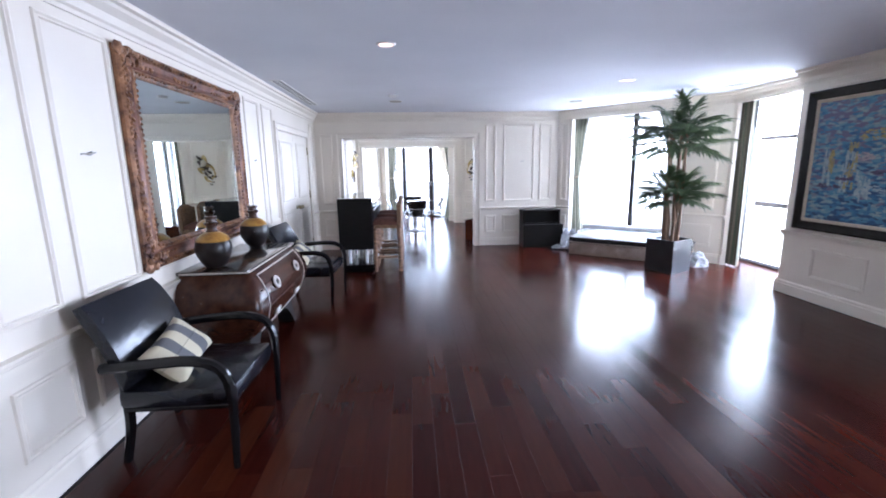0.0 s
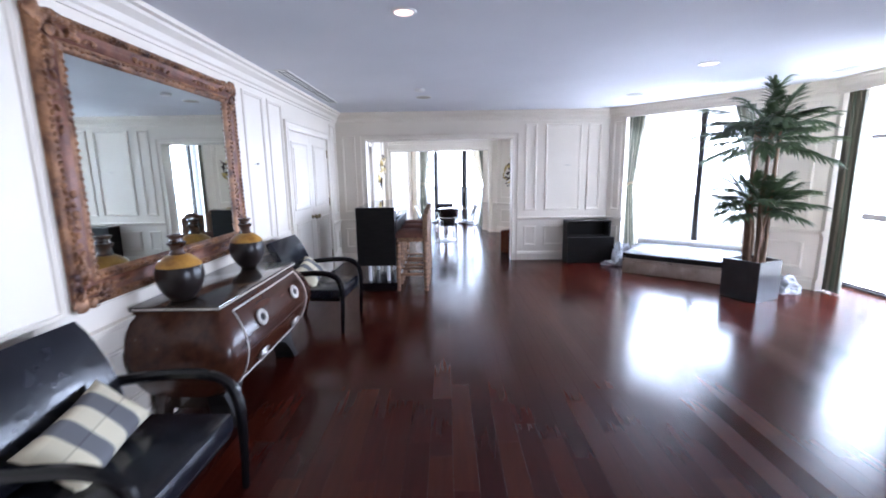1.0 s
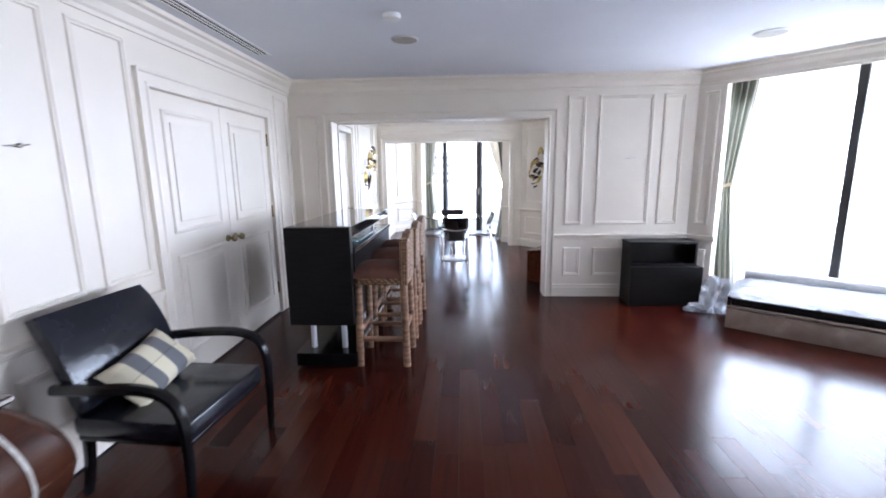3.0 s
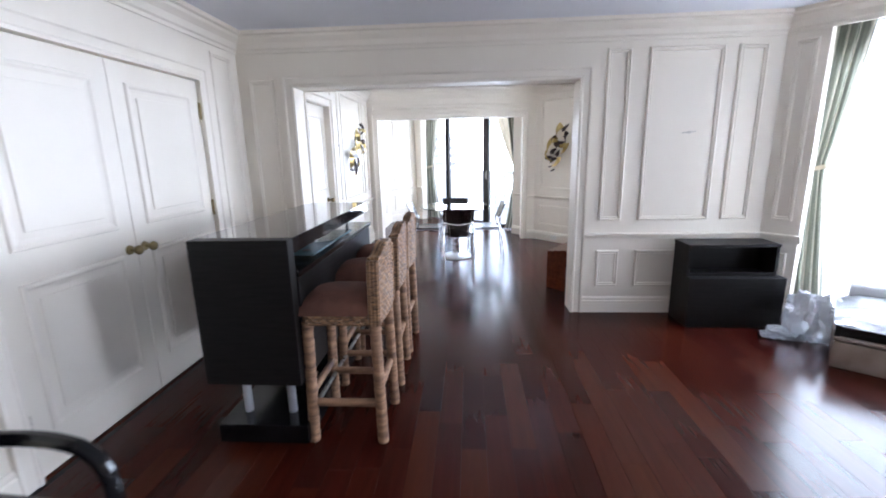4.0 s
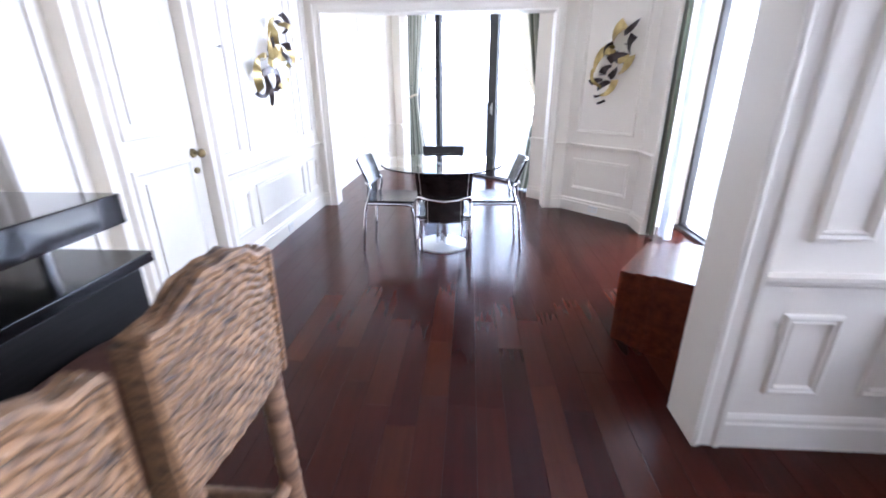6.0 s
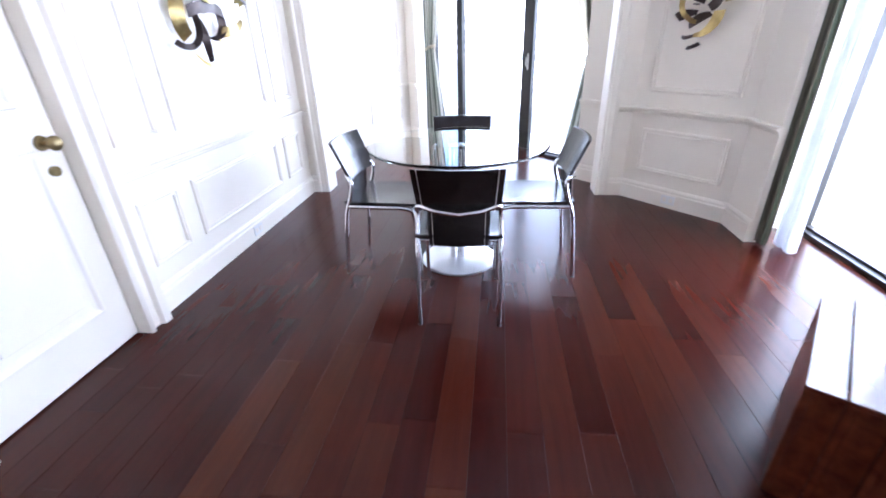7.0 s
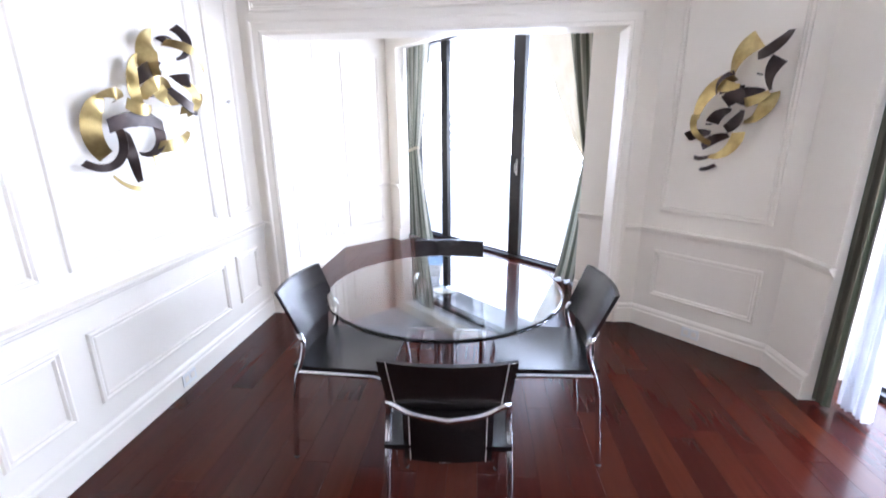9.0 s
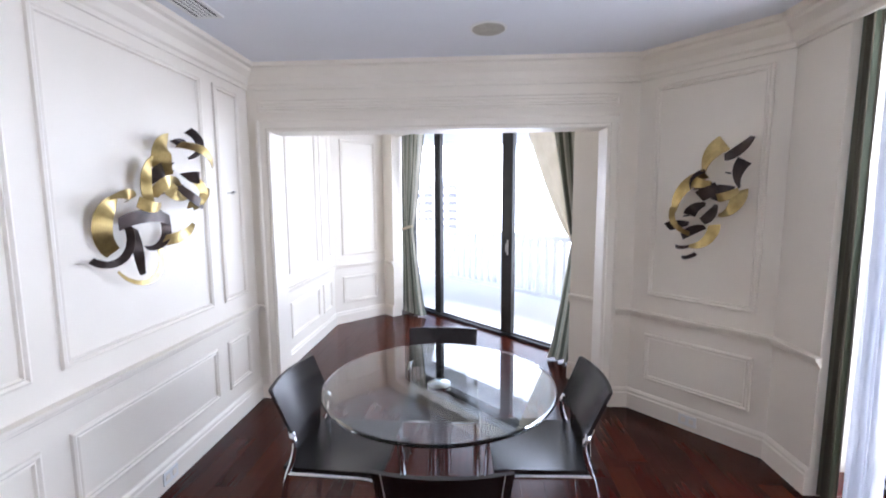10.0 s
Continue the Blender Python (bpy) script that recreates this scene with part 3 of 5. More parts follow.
    tagged(closet, "plain white closet walls behind the closed door", "wall", kind="structure")

for x0, y0, x1, y1 in ((-0.81, 6.58, -0.681, 8.23), (-0.505, 9.435, -0.441, 10.16)):
    sill = part("door_threshold", boxes((x0, y0, -0.1, x1, y1, -0.003)), CHERRY)
    tagged(sill, "dark wooden threshold under the closed door", "threshold", kind="structure")

# ---- ceiling fittings ----
LIT = glow("lit_warm_lens", (1.0, 0.66, 0.48), 0.6)


def downlight(x, y, lit, r=0.075):
    dl = thing("downlight", "round white recessed ceiling spotlight" + (", lit warm" if lit else ""), "ceiling light", (x, y, H), group="ceiling spotlights")
    bm = bmesh.new()
    lathe(bm, [(r - 0.018, -0.001), (r - 0.016, -0.010), (r, -0.008), (r + 0.006, -0.001)], seg=32)
    part("trim_ring", bm, WHITE_PLASTIC, dl, smooth=True)
    bm = bmesh.new()
    lathe(bm, [(0.001, -0.006), (r - 0.018, -0.006), (r - 0.018, -0.0015), (0.001, -0.0015)], seg=32)
    part("lens", bm, LIT if lit else WHITE_PLASTIC, dl)


def disc_fitting(name, x, y, r, drop, mat, label, category):
    f = thing(name, label, category, (x, y, H))
    bm = bmesh.new()
    lathe(bm, [(r - 0.012, -drop), (r - 0.004, -drop + 0.002), (r, -drop * 0.4), (r, -0.001)], seg=40)
    part("rim", bm, WHITE_PLASTIC, f, smooth=True)
    bm = bmesh.new()
    lathe(bm, [(0.002, -drop - 0.003), (r * 0.6, -drop - 0.0025), (r - 0.013, -drop - 0.001), (r - 0.013, -0.002)], seg=40)
    part("grille", bm, mat, f, smooth=True)


downlight(0.898, 4.352, True)
downlight(3.652, 5.821, True, 0.085)
disc_fitting("ceiling_speaker", 0.869, 7.384, 0.105, 0.008, GRILLE, "round beige grilled flush ceiling loudspeaker", "loudspeaker")
disc_fitting("ceiling_speaker", 3.674, 7.468, 0.12, 0.008, GRILLE, "round beige grilled flush ceiling loudspeaker", "loudspeaker")
disc_fitting("ceiling_speaker", 1.37, 11.78, 0.105, 0.008, GRILLE, "round beige grilled flush ceiling loudspeaker over the dining table", "loudspeaker")
disc_fitting("smoke_detector", 0.852, 6.844, 0.06, 0.030, WHITE_PLASTIC, "small round white plastic smoke detector", "smoke detector")
disc_fitting("sprinkler_cover", 4.333, 6.796, 0.055, 0.006, WHITE_PLASTIC, "small round white sprinkler cover plate", "sprinkler")


def slot_vent(x0, y0, x1, y1, slots, label):
    v = thing("ceiling_vent", label, "air vent", ((x0 + x1) / 2, (y0 + y1) / 2, H))
    w, h = (x1 - x0) / 2, (y1 - y0) / 2
    part("backing", boxes((-w, -h, -0.004, w, h, -0.001)), SLOT, v)
    bm = boxes((-w - 0.02, -h - 0.02, -0.008, -w, h + 0.02, -0.0005), (w, -h - 0.02, -0.008, w + 0.02, h + 0.02, -0.0005), (-w, -h - 0.02, -0.008, w, -h, -0.0005), (-w, h, -0.008, w, h + 0.02, -0.0005))
    part("frame", bm, WHITE_PLASTIC, v)
    for i in range(1, slots):
        x = -w + 2 * w * i / slots
        part("slat", boxes((x - 0.006, -h, -0.009, x + 0.006, h, -0.003)), WHITE_PLASTIC, v)


slot_vent(-0.45, 5.80, -0.36, 7.68, 3, "long narrow white slot air vent beside the crown moulding")
slot_vent(-0.16, 11.10, -0.04, 11.50, 5, "short white slatted ceiling air vent in the dining room")
slot_vent(5.22, 5.70, 5.36, 6.25, 5, "white slatted ceiling air vent beside the glazed door")
slot_vent(2.62, 10.90, 2.74, 11.30, 5, "short white slatted ceiling air vent by the dining window")

# ---- hooks, sockets ----
def picture_hook(run, s, z, label):
    h = thing("picture_hook", label, "hook")
    h.matrix_basis = run.m @ Matrix.Translation((s, 0, z))
    bm = bmesh.new()
    sweep(bm, spline([(-0.055, 0.003, 0.004), (-0.02, 0.004, -0.004), (0.0, 0.012, -0.012), (0.03, 0.006, -0.004), (0.06, 0.003, -0.008)], 4), disc_prof(0.0028, 6))
    part("wire", bm, NAIL, h, smooth=True)
    bm = bmesh.new()
    cyl(bm, (0, 0, 0.0), (0, 0.022, 0.006), 0.004, seg=8)
    part("nail", bm, NAIL, h)


picture_hook(far, 0.69, 1.61, "bent wire picture hook on the bare white panel")
picture_hook(left, 5.66, 1.63, "bent wire picture hook on the panel beside the mirror")
picture_hook(left, 3.12, 1.63, "bent wire picture hook on the narrow white panel")


picture_hook(d_left, 0.265, 1.60, "bent wire picture hook on the narrow dining panel")
picture_hook(d_left, 1.78, 1.60, "bent wire picture hook beside the metal sculpture")

cap = thing("floor_cap", "small round dark cap on the plank floor", "cap", (3.93, 6.215, 0))
bm = bmesh.new()
lathe(bm, [(0.020, 0.0), (0.020, 0.004), (0.015, 0.009), (0.004, 0.010)], seg=16)
part("disc", bm, SLOT, cap, smooth=True)


def socket(run, s, z):
    so = thing("wall_socket", "white plastic wall socket plate in the baseboard", "socket")
    so.matrix_basis = run.m @ Matrix.Translation((s, 0.022, z))
    part("plate", boxes((-0.055, 0.0, -0.035, 0.055, 0.006, 0.035), bevel=0.002), WHITE_PLASTIC, so)
    for x in (-0.025, 0.025):
        part("outlet", boxes((x - 0.014, 0.006, -0.016, x + 0.014, 0.0075, 0.016)), PAINT, so)


socket(d_left, 12.37 - 11.30, 0.068)
socket(d_angle, 0.42, 0.068)


# ---- curtains ----
def drape(run, s_edge, side, widths, d, label, mat=DRAPE, top=2.46, amp=0.045, pleats=5, tie=None, name="curtain", hem=0.02):
    """A pleated curtain gathered towards one edge; widths: top, waist, hem; tie: height of its tieback."""
    c = thing(name, label, "curtain")
    c.matrix_basis = run.m
    bm = bmesh.new()
    uvl = bm.loops.layers.uv.new("UVMap")
    cols, rows = 60, 30
    grid, rr = [], random.Random(int(s_edge * 100) + len(label))
    ph = rr.uniform(0, 6)
    for j in range(rows + 1):
        z = hem + (top - hem) * j / rows
        if tie:
            if z > tie:
                k = ((z - tie) / (top - tie)) ** 0.85
                w = widths[1] + (widths[0] - widths[1]) * k
            else:
                k = 1 - ((tie - z) / (tie - hem))
                w = widths[2] + (widths[1] - widths[2]) * k ** 0.8
        else:
            w = widths[2] + (widths[0] - widths[2]) * j / rows
        pinch = max(0.35, min(1.0, w / max(widths)))
        row = []
        for i in range(cols + 1):
            u = i / cols
            fold = math.sin(u * pleats * 2 * math.pi + ph + 0.5 * math.sin(z * 2)) + 0.35 * math.sin(u * pleats * 4.7 * math.pi + z)
            row.append((bm.verts.new((s_edge + side * w * u, d + amp * pinch * fold, z)), u, z))
        grid.append(row)
    for j in range(rows):
        for i in range(cols):
            q = (grid[j][i], grid[j][i + 1], grid[j + 1][i + 1], grid[j + 1][i])
            f = bm.faces.new([v for v, _, _ in q])
            for lp, (_, u, z) in zip(f.loops, q):
                lp[uvl].uv = (u, z)
    part("cloth", bm, mat, c, smooth=True)
    if tie:
        bm = bmesh.new()
        w = widths[1]
        ring = [(s_edge + side * (w / 2) + (w / 2 + 0.012) * math.cos(a), d + (amp * 0.6 + 0.015) * math.sin(a), tie + 0.03 * math.cos(a) * side) for a in [2 * math.pi * k / 20 for k in range(20)]]
        sweep(bm, ring, rect_prof(0.008, 0.035), closed=True)
        part("tieback", bm, LINING if mat != SHEER else SHEER, c, "cream fabric tieback", True)


drape(bay, 2.66, -1, (0.34, 0.18, 0.32), -0.27, "green and cream striped curtain tied back beside the window", tie=1.28)
drape(bay, 0.62, 1, (0.52, 0.17, 0.36), -0.27, "green and cream striped curtain tied back behind the palm", tie=1.28)
drape(door_b, 1.328, -1, (0.20, 0.20, 0.22), -0.09, "olive striped curtain hanging beside the glazed door", mat=DRAPE_DARK, pleats=3, amp=0.03)
drape(d_right, 2.384, -1, (0.085, 0.085, 0.085), -0.05, "dark olive striped curtain beside the dining window", mat=DRAPE_DARK, pleats=3, amp=0.018)
drape(d_right, 2.355, -1, (0.12, 0.15, 0.18), -0.16, "white sheer curtain bunched beside the dining window", mat=SHEER, pleats=6, amp=0.035, name="sheer_curtain")
drape(a_door, 3.03, -1, (0.46, 0.20, 0.42), -0.26, "green and cream striped curtain tied back in the alcove", tie=1.17)
drape(a_door, 0.20, 1, (0.46, 0.22, 0.44), -0.26, "green and cream striped curtain tied back by the balcony door", tie=1.17)
swag = thing("curtain_lining", "cream curtain lining drawn aside across the glass", "curtain")
swag.matrix_basis = a_door.m
bm = bmesh.new()
grid = []
for j in range(21):
    z = 1.17 + (2.46 - 1.17) * j / 20
    w = 0.14 + 0.62 * (j / 20) ** 0.8
    grid.append([bm.verts.new((0.34 + w * i / 16, -0.34 + 0.012 * math.sin(i * 1.7 + j * 0.1), z)) for i in range(17)])
for j in range(20):
    for i in range(16):
        bm.faces.new((grid[j][i], grid[j][i + 1], grid[j + 1][i + 1], grid[j + 1][i]))
part("cloth", bm, LINING, swag, smooth=True)


# ---- living room: mirror ----
def gilt_mirror():
    m = thing("wall_mirror", "large mirror in an ornate carved gilt wood frame", "mirror")
    m.matrix_basis = left.m
    s0, s1, z0, z1 = 3.535, 5.350, 0.885, 2.275
    bm = bmesh.new()
    frame_ring(bm, s0, s1, z0, z1, ((0.0, 0.002), (0.0, 0.028), (0.012, 0.042), (0.034, 0.046), (0.048, 0.034)))
    part("outer_moulding", bm, GILT, m, "worn gilt outer moulding", True)
    bm = bmesh.new()
    frame_ring(bm, s0 + 0.048, s1 - 0.048, z0 + 0.048, z1 - 0.048, ((0.0, 0.034), (0.02, 0.024), (0.05, 0.023), (0.07, 0.032)))
    part("hollow_moulding", bm, GILT_DARK, m, "oxblood and gilt hollow moulding", True)
    bm = bmesh.new()
    frame_ring(bm, s0 + 0.118, s1 - 0.118, z0 + 0.118, z1 - 0.118, ((0.0, 0.032), (0.010, 0.040), (0.03, 0.036), (0.046, 0.024), (0.05, 0.012)))
    part("inner_moulding", bm, GILT, m, "gilt inner moulding", True)
    part("glass", boxes((s0 + 0.15, 0.003, z0 + 0.15, s1 - 0.15, 0.014, z1 - 0.15)), SILVER, m, "silvered mirror glass")
    r = random.Random(3)
    bm = bmesh.new()

    def lump(s, d, z, a, b, c, turn):
        bmesh.ops.create_icosphere(bm, subdivisions=1, radius=1.0, matrix=Matrix.Translation((s, d, z)) @ Matrix.Rotation(turn, 4, "Y") @ Matrix.Diagonal((a, b, c, 1)))

    for inset, d, step, size in ((0.028, 0.043, 0.033, 0.014), (0.140, 0.037, 0.034, 0.011), (0.085, 0.026, 0.05, 0.02)):
        a0, a1, b0, b1 = s0 + inset, s1 - inset, z0 + inset, z1 - inset
        for i in range(int((a1 - a0) / step)):
            for z in (b0, b1):
                if inset == 0.085 and abs(((i * step) % 0.6) - 0.3) > 0.17:
                    continue
                lump(a0 + step * (i + 0.5), d, z + r.uniform(-0.006, 0.006), size * r.uniform(0.9, 1.5), 0.014, size * r.uniform(0.6, 1.1), r.uniform(-0.8, 0.8))
        for i in range(int((b1 - b0) / step)):
            for s in (a0, a1):
                if inset == 0.085 and abs(((i * step) % 0.6) - 0.3) > 0.17:
                    continue
                lump(s + r.uniform(-0.006, 0.006), d, b0 + step * (i + 0.5), size * r.uniform(0.6, 1.1), 0.014, size * r.uniform(0.9, 1.5), r.uniform(-0.8, 0.8))
    for s in (s0 + 0.05, s1 - 0.05):
        for z in (z0 + 0.05, z1 - 0.05):
            sg, zg = (1 if s < (s0 + s1) / 2 else -1), (1 if z < (z0 + z1) / 2 else -1)
            for k in range(26):
                t = k / 26
                along = r.random() < 0.5
                o = 0.20 * t
                lump(s + (sg * o if along else r.uniform(-0.04, 0.04)), 0.046 - 0.014 * t, z + (zg * o if not along else r.uniform(-0.04, 0.04)), r.uniform(0.014, 0.034), r.uniform(0.012, 0.022), r.uniform(0.012, 0.03), r.uniform(-1.5, 1.5))
            lump(s - sg * 0.025, 0.034, z - zg * 0.025, 0.05, 0.026, 0.05, 0.6)
    tagged(part("carved_beading", bm, GILT, m, "carved gilt leaf beading and corner scrolls", True), kind="stuff")


gilt_mirror()


# ---- living room: console ----
def console():
    c = thing("console_chest", "dark walnut bombe chest with bone inlay and oval pulls", "chest", (-0.40, 4.44, 0))
    prof = [(0.22, 0.185, 0.575), (0.27, 0.245, 0.60), (0.34, 0.300, 0.635), (0.42, 0.335, 0.665), (0.50, 0.352, 0.68), (0.58, 0.345, 0.675), (0.65, 0.320, 0.66), (0.71, 0.285, 0.635), (0.765, 0.240, 0.607)]

    def at(z):
        for (z0, f0, w0), (z1, f1, w1) in zip(prof, prof[1:]):
            if z <= z1:
                k = (z - z0) / (z1 - z0)
                return f0 + (f1 - f0) * k, w0 + (w1 - w0) * k
        return prof[-1][1:]

    bm, rings = bmesh.new(), []
    for i in range(17):
        z = 0.22 + (0.765 - 0.22) * i / 16
        f, w = at(z)
        w += 0.055 * math.sin(math.pi * i / 16)
        rings.append([bm.verts.new(v) for v in ((-0.265, -w + 0.03, z), (-0.1, -w, z), (f - 0.085, -w, z), (f - 0.045, -w + 0.008, z), (f - 0.016, -w + 0.028, z), (f, -w + 0.065, z), (f + 0.008, 0, z), (f, w - 0.065, z), (f - 0.016, w - 0.028, z), (f - 0.045, w - 0.008, z), (f - 0.085, w, z), (-0.1, w, z), (-0.265, w - 0.03, z))])
    for a, b in zip(rings, rings[1:]):
        for j in range(13):
            bm.faces.new((a[j], a[(j + 1) % 13], b[(j + 1) % 13], b[j]))
    bm.faces.new(rings[0][::-1])
    bm.faces.new(rings[-1])
    part("body", bm, WALNUT, c, smooth=True)
    part("top", boxes((-0.27, -0.615, 0.765, 0.248, 0.615, 0.795), bevel=0.006), TOP_WOOD, c, "polished dark top", True)
    for name, a, b in (("edge_inlay", (0.2495, -0.615, 0.780), (0.2495, 0.615, 0.780)), ("edge_inlay", (-0.25, -0.6165, 0.780), (0.248, -0.6165, 0.780)), ("edge_inlay", (-0.25, 0.6165, 0.780), (0.248, 0.6165, 0.780))):
        bm = bmesh.new()
        sweep(bm, [a, b], rect_prof(0.005, 0.012))
        part(name, bm, BONE, c, "thin bone inlay line")

    def front(y, z, out=0.003):
        f, w = at(z)
        return Vector((f + 0.008 * (1 - abs(y) / w) + out, y, z))

    zs = [0.28 + (0.735 - 0.28) * i / 14 for i in range(15)]
    for sg in (-1, 1):
        bm = bmesh.new()
        sweep(bm, [front(sg * (0.502 + 0.45 * (at(z)[1] - 0.607)), z) for z in zs], rect_prof(0.014, 0.005), up=(1, 0, 0))
        part("inlay_band", bm, BONE, c, "bone inlay band")
    for z in (0.735, 0.28):
        w = 0.502 + 0.45 * (at(z)[1] - 0.607)
        bm = bmesh.new()
        sweep(bm, [front(-w + 2 * w * i / 12, z) for i in range(13)], rect_prof(0.005, 0.014))
        part("inlay_band", bm, BONE, c, "bone inlay band")
    w = at(0.49)[1] - 0.12
    bm = bmesh.new()
    sweep(bm, [front(-w + 2 * w * i / 12, 0.49, 0.0005) for i in range(13)], rect_prof(0.003, 0.004))
    part("drawer_joint", bm, SLOT, c)
    for y in (-0.30, 0.288):
        for z, squash in ((0.622, 1.0), (0.385, 0.99)):
            p, q = front(y, z - 0.02), front(y, z + 0.02)
            n = Vector((q - p)).cross(Vector((0, 1, 0))).normalized() * -1
            n = n if n.x > 0 else -n
            t = Vector((0, 1, 0))
            v = n.cross(t)
            ctr = front(y, z, 0.006)
            wide, tall = (0.050, 0.038) if squash == 1 else (0.056, 0.026)
            ring = [ctr + t * wide * math.cos(a) + v * tall * math.sin(a) + n * 0.008 for a in [2 * math.pi * k / 28 for k in range(28)]]
            bm = bmesh.new()
            sweep(bm, ring, disc_prof(0.016, 8, 0.009), up=n, closed=True)
            pull = part("drawer_pull", bm, BONE if squash == 1 else NAIL, c, "oval bone ring pull" if squash == 1 else "oval dull silver cup pull", True)
            bm = bmesh.new()
            if squash == 1:
                cyl(bm, ctr - n * 0.006, ctr + n * 0.001, 0.036, 0.036)
            else:
                face = Matrix((t, v, n)).transposed().to_4x4()
                bmesh.ops.create_uvsphere(bm, u_segments=20, v_segments=10, radius=1, matrix=Matrix.Translation(ctr - n * 0.004) @ face @ Matrix.Diagonal((0.052, 0.023, 0.014, 1)))
            part("pull_centre", bm, BLACK_MATT if squash == 1 else NAIL, pull, smooth=True)
    for sg in (-1, 1):
        bm = bmesh.new()
        outline = [(0.565, 0.221), (0.540, 0.14), (0.530, 0.06), (0.548, 0.0), (0.470, 0.0), (0.458, 0.05), (0.432, 0.11), (0.395, 0.16), (0.33, 0.195), (0.30, 0.221)]
        rows = [[bm.verts.new((x0 + flare * (0.22 - z) * 0.25, sg * y, z)) for y, z in outline] for x0, flare in ((0.08, 0), (0.176, 1), (0.186, 1))]
        for i, j in zip(rows, rows[1:]):
            for k in range(10):
                bm.faces.new((i[k], i[(k + 1) % 10], j[(k + 1) % 10], j[k]))
        bm.faces.new(rows[0][::-1])
        bm.faces.new(rows[-1])
        part("foot", bm, BLACK_MATT, c)
    for sg in (-1, 1):
        bm = bmesh.new()
        sweep(bm, spline([(-0.20, sg * 0.493, 0.23), (-0.20, sg * 0.53, 0.14), (-0.20, sg * 0.54, 0.06), (-0.20, sg * 0.56, 0.0)], 5), rect_prof(0.075, 0.075), up=(0, 1, 0), scales=[1.5 - 0.9 * k / 15 for k in range(16)])
        part("foot", bm, TOP_WOOD, c, smooth=True)
    part("apron", boxes((-0.24, -0.50, 0.10, 0.07, 0.50, 0.219), bevel=0.01), TOP_WOOD, c)


console()


def vase(x, y, turn, label):
    v = thing("vase", label, "vase", (x, y, 0.795), turn, group="vases on the chest")
    bm = bmesh.new()
    lathe(bm, [(0.050, 0.0), (0.062, 0.004), (0.095, 0.045), (0.122, 0.10), (0.130, 0.145), (0.126, 0.185), (0.118, 0.207)])
    part("belly", bm, VASE_DARK, v, "dark glazed lower body", True)
    bm = bmesh.new()
    lathe(bm, [(0.1195, 0.2075), (0.1205, 0.213), (0.105, 0.238), (0.075, 0.262), (0.048, 0.276)])
    part("shoulder", bm, VASE_GOLD, v, "ochre glazed shoulder", True)
    bm = bmesh.new()
    lathe(bm, [(0.045, 0.2765), (0.036, 0.292), (0.036, 0.318), (0.050, 0.336), (0.052, 0.346), (0.038, 0.352), (0.036, 0.372), (0.046, 0.384), (0.046, 0.392), (0.030, 0.392), (0.028, 0.36)])
    part("neck", bm, VASE_NECK, v, "amber brown ribbed neck", True)


vase(-0.45, 3.985, 0, "dark brown clay vase with an ochre shoulder")
vase(-0.463, 4.885, 40, "dark brown clay vase with an ochre shoulder")


# ---- living room: armchairs ----
def armchair():
    c = thing("armchair", "black leather armchair with bentwood arms, against the wall", "armchair", group="armchairs")
    part("seat", boxes((-0.27, -0.300, 0.333, 0.30, 0.300, 0.430), bevel=0.024), LEATHER, c, "black leather seat cushion", True)
    part("seat_rail", boxes((-0.26, -0.290, 0.310, 0.285, 0.290, 0.334), bevel=0.006), BLACK_WOOD, c)
    bm = bmesh.new()
    rings = []
    for i in range(9):
        t = i / 8
        x, z = -0.225 - 0.175 * t + 0.03 * math.sin(math.pi * t), 0.44 + 0.435 * t
        hw = 0.296 + 0.010 * math.sin(math.pi * t)
        th = 0.032 if 0 < i < 8 else 0.022
        ring = []
        for y, d in ((-hw, -0.012), (-hw * 0.97, th), (-hw * 0.5, th + 0.012), (0, th + 0.014), (hw * 0.5, th + 0.012), (hw * 0.97, th), (hw, -0.012), (hw * 0.97, -th), (0, -th), (-hw * 0.97, -th)):
            ring.append(bm.verts.new((x + d * 0.9, y, z + d * 0.42)))
        rings.append(ring)
    for a, b in zip(rings, rings[1:]):
        for j in range(10):
            bm.faces.new((a[j], a[(j + 1) % 10], b[(j + 1) % 10], b[j]))
    bm.faces.new(rings[0][::-1])
    bm.faces.new(rings[-1])
    part("backrest", bm, LEATHER, c, "black stitched leather backrest", True)
    for sg in (-1, 1):
        y = 0.335 * sg
        bm = bmesh.new()
        path = spline([(-0.310, y * 0.94, 0.568), (-0.10, y, 0.590), (0.12, y, 0.602), (0.25, y, 0.568), (0.305, y, 0.475), (0.312, y, 0.30), (0.298, y, 0.0)], 6)
        sweep(bm, path, rect_prof(0.050, 0.046, 0.3), up=(0, 1, 0), scales=[1.0 if k < 26 else 1.0 - 0.035 * (k - 26) for k in range(len(path))])
        part("arm", bm, BLACK_WOOD, c, "black bentwood arm and front leg", True)
        bm = bmesh.new()
        path = spline([(-0.262, y * 0.72, 0.47), (-0.262, y * 0.72, 0.36), (-0.270, y * 0.72, 0.20), (-0.312, y * 0.72, 0.0)], 5)
        sweep(bm, path, rect_prof(0.05, 0.058, 0.25), up=(0, 1, 0), scales=[1.0 - 0.3 * k / len(path) for k in range(len(path))])
        part("leg", bm, BLACK_WOOD, c, smooth=True)
    return c


chair = armchair()
chair.matrix_basis = pose(-0.175, 3.055, 0, 0, 0, -1)
second = copy_thing(chair, pose(-0.145, 5.775, 0, 0, 0, -4))
second["label"] = "black leather armchair turned slightly beside the double doors"


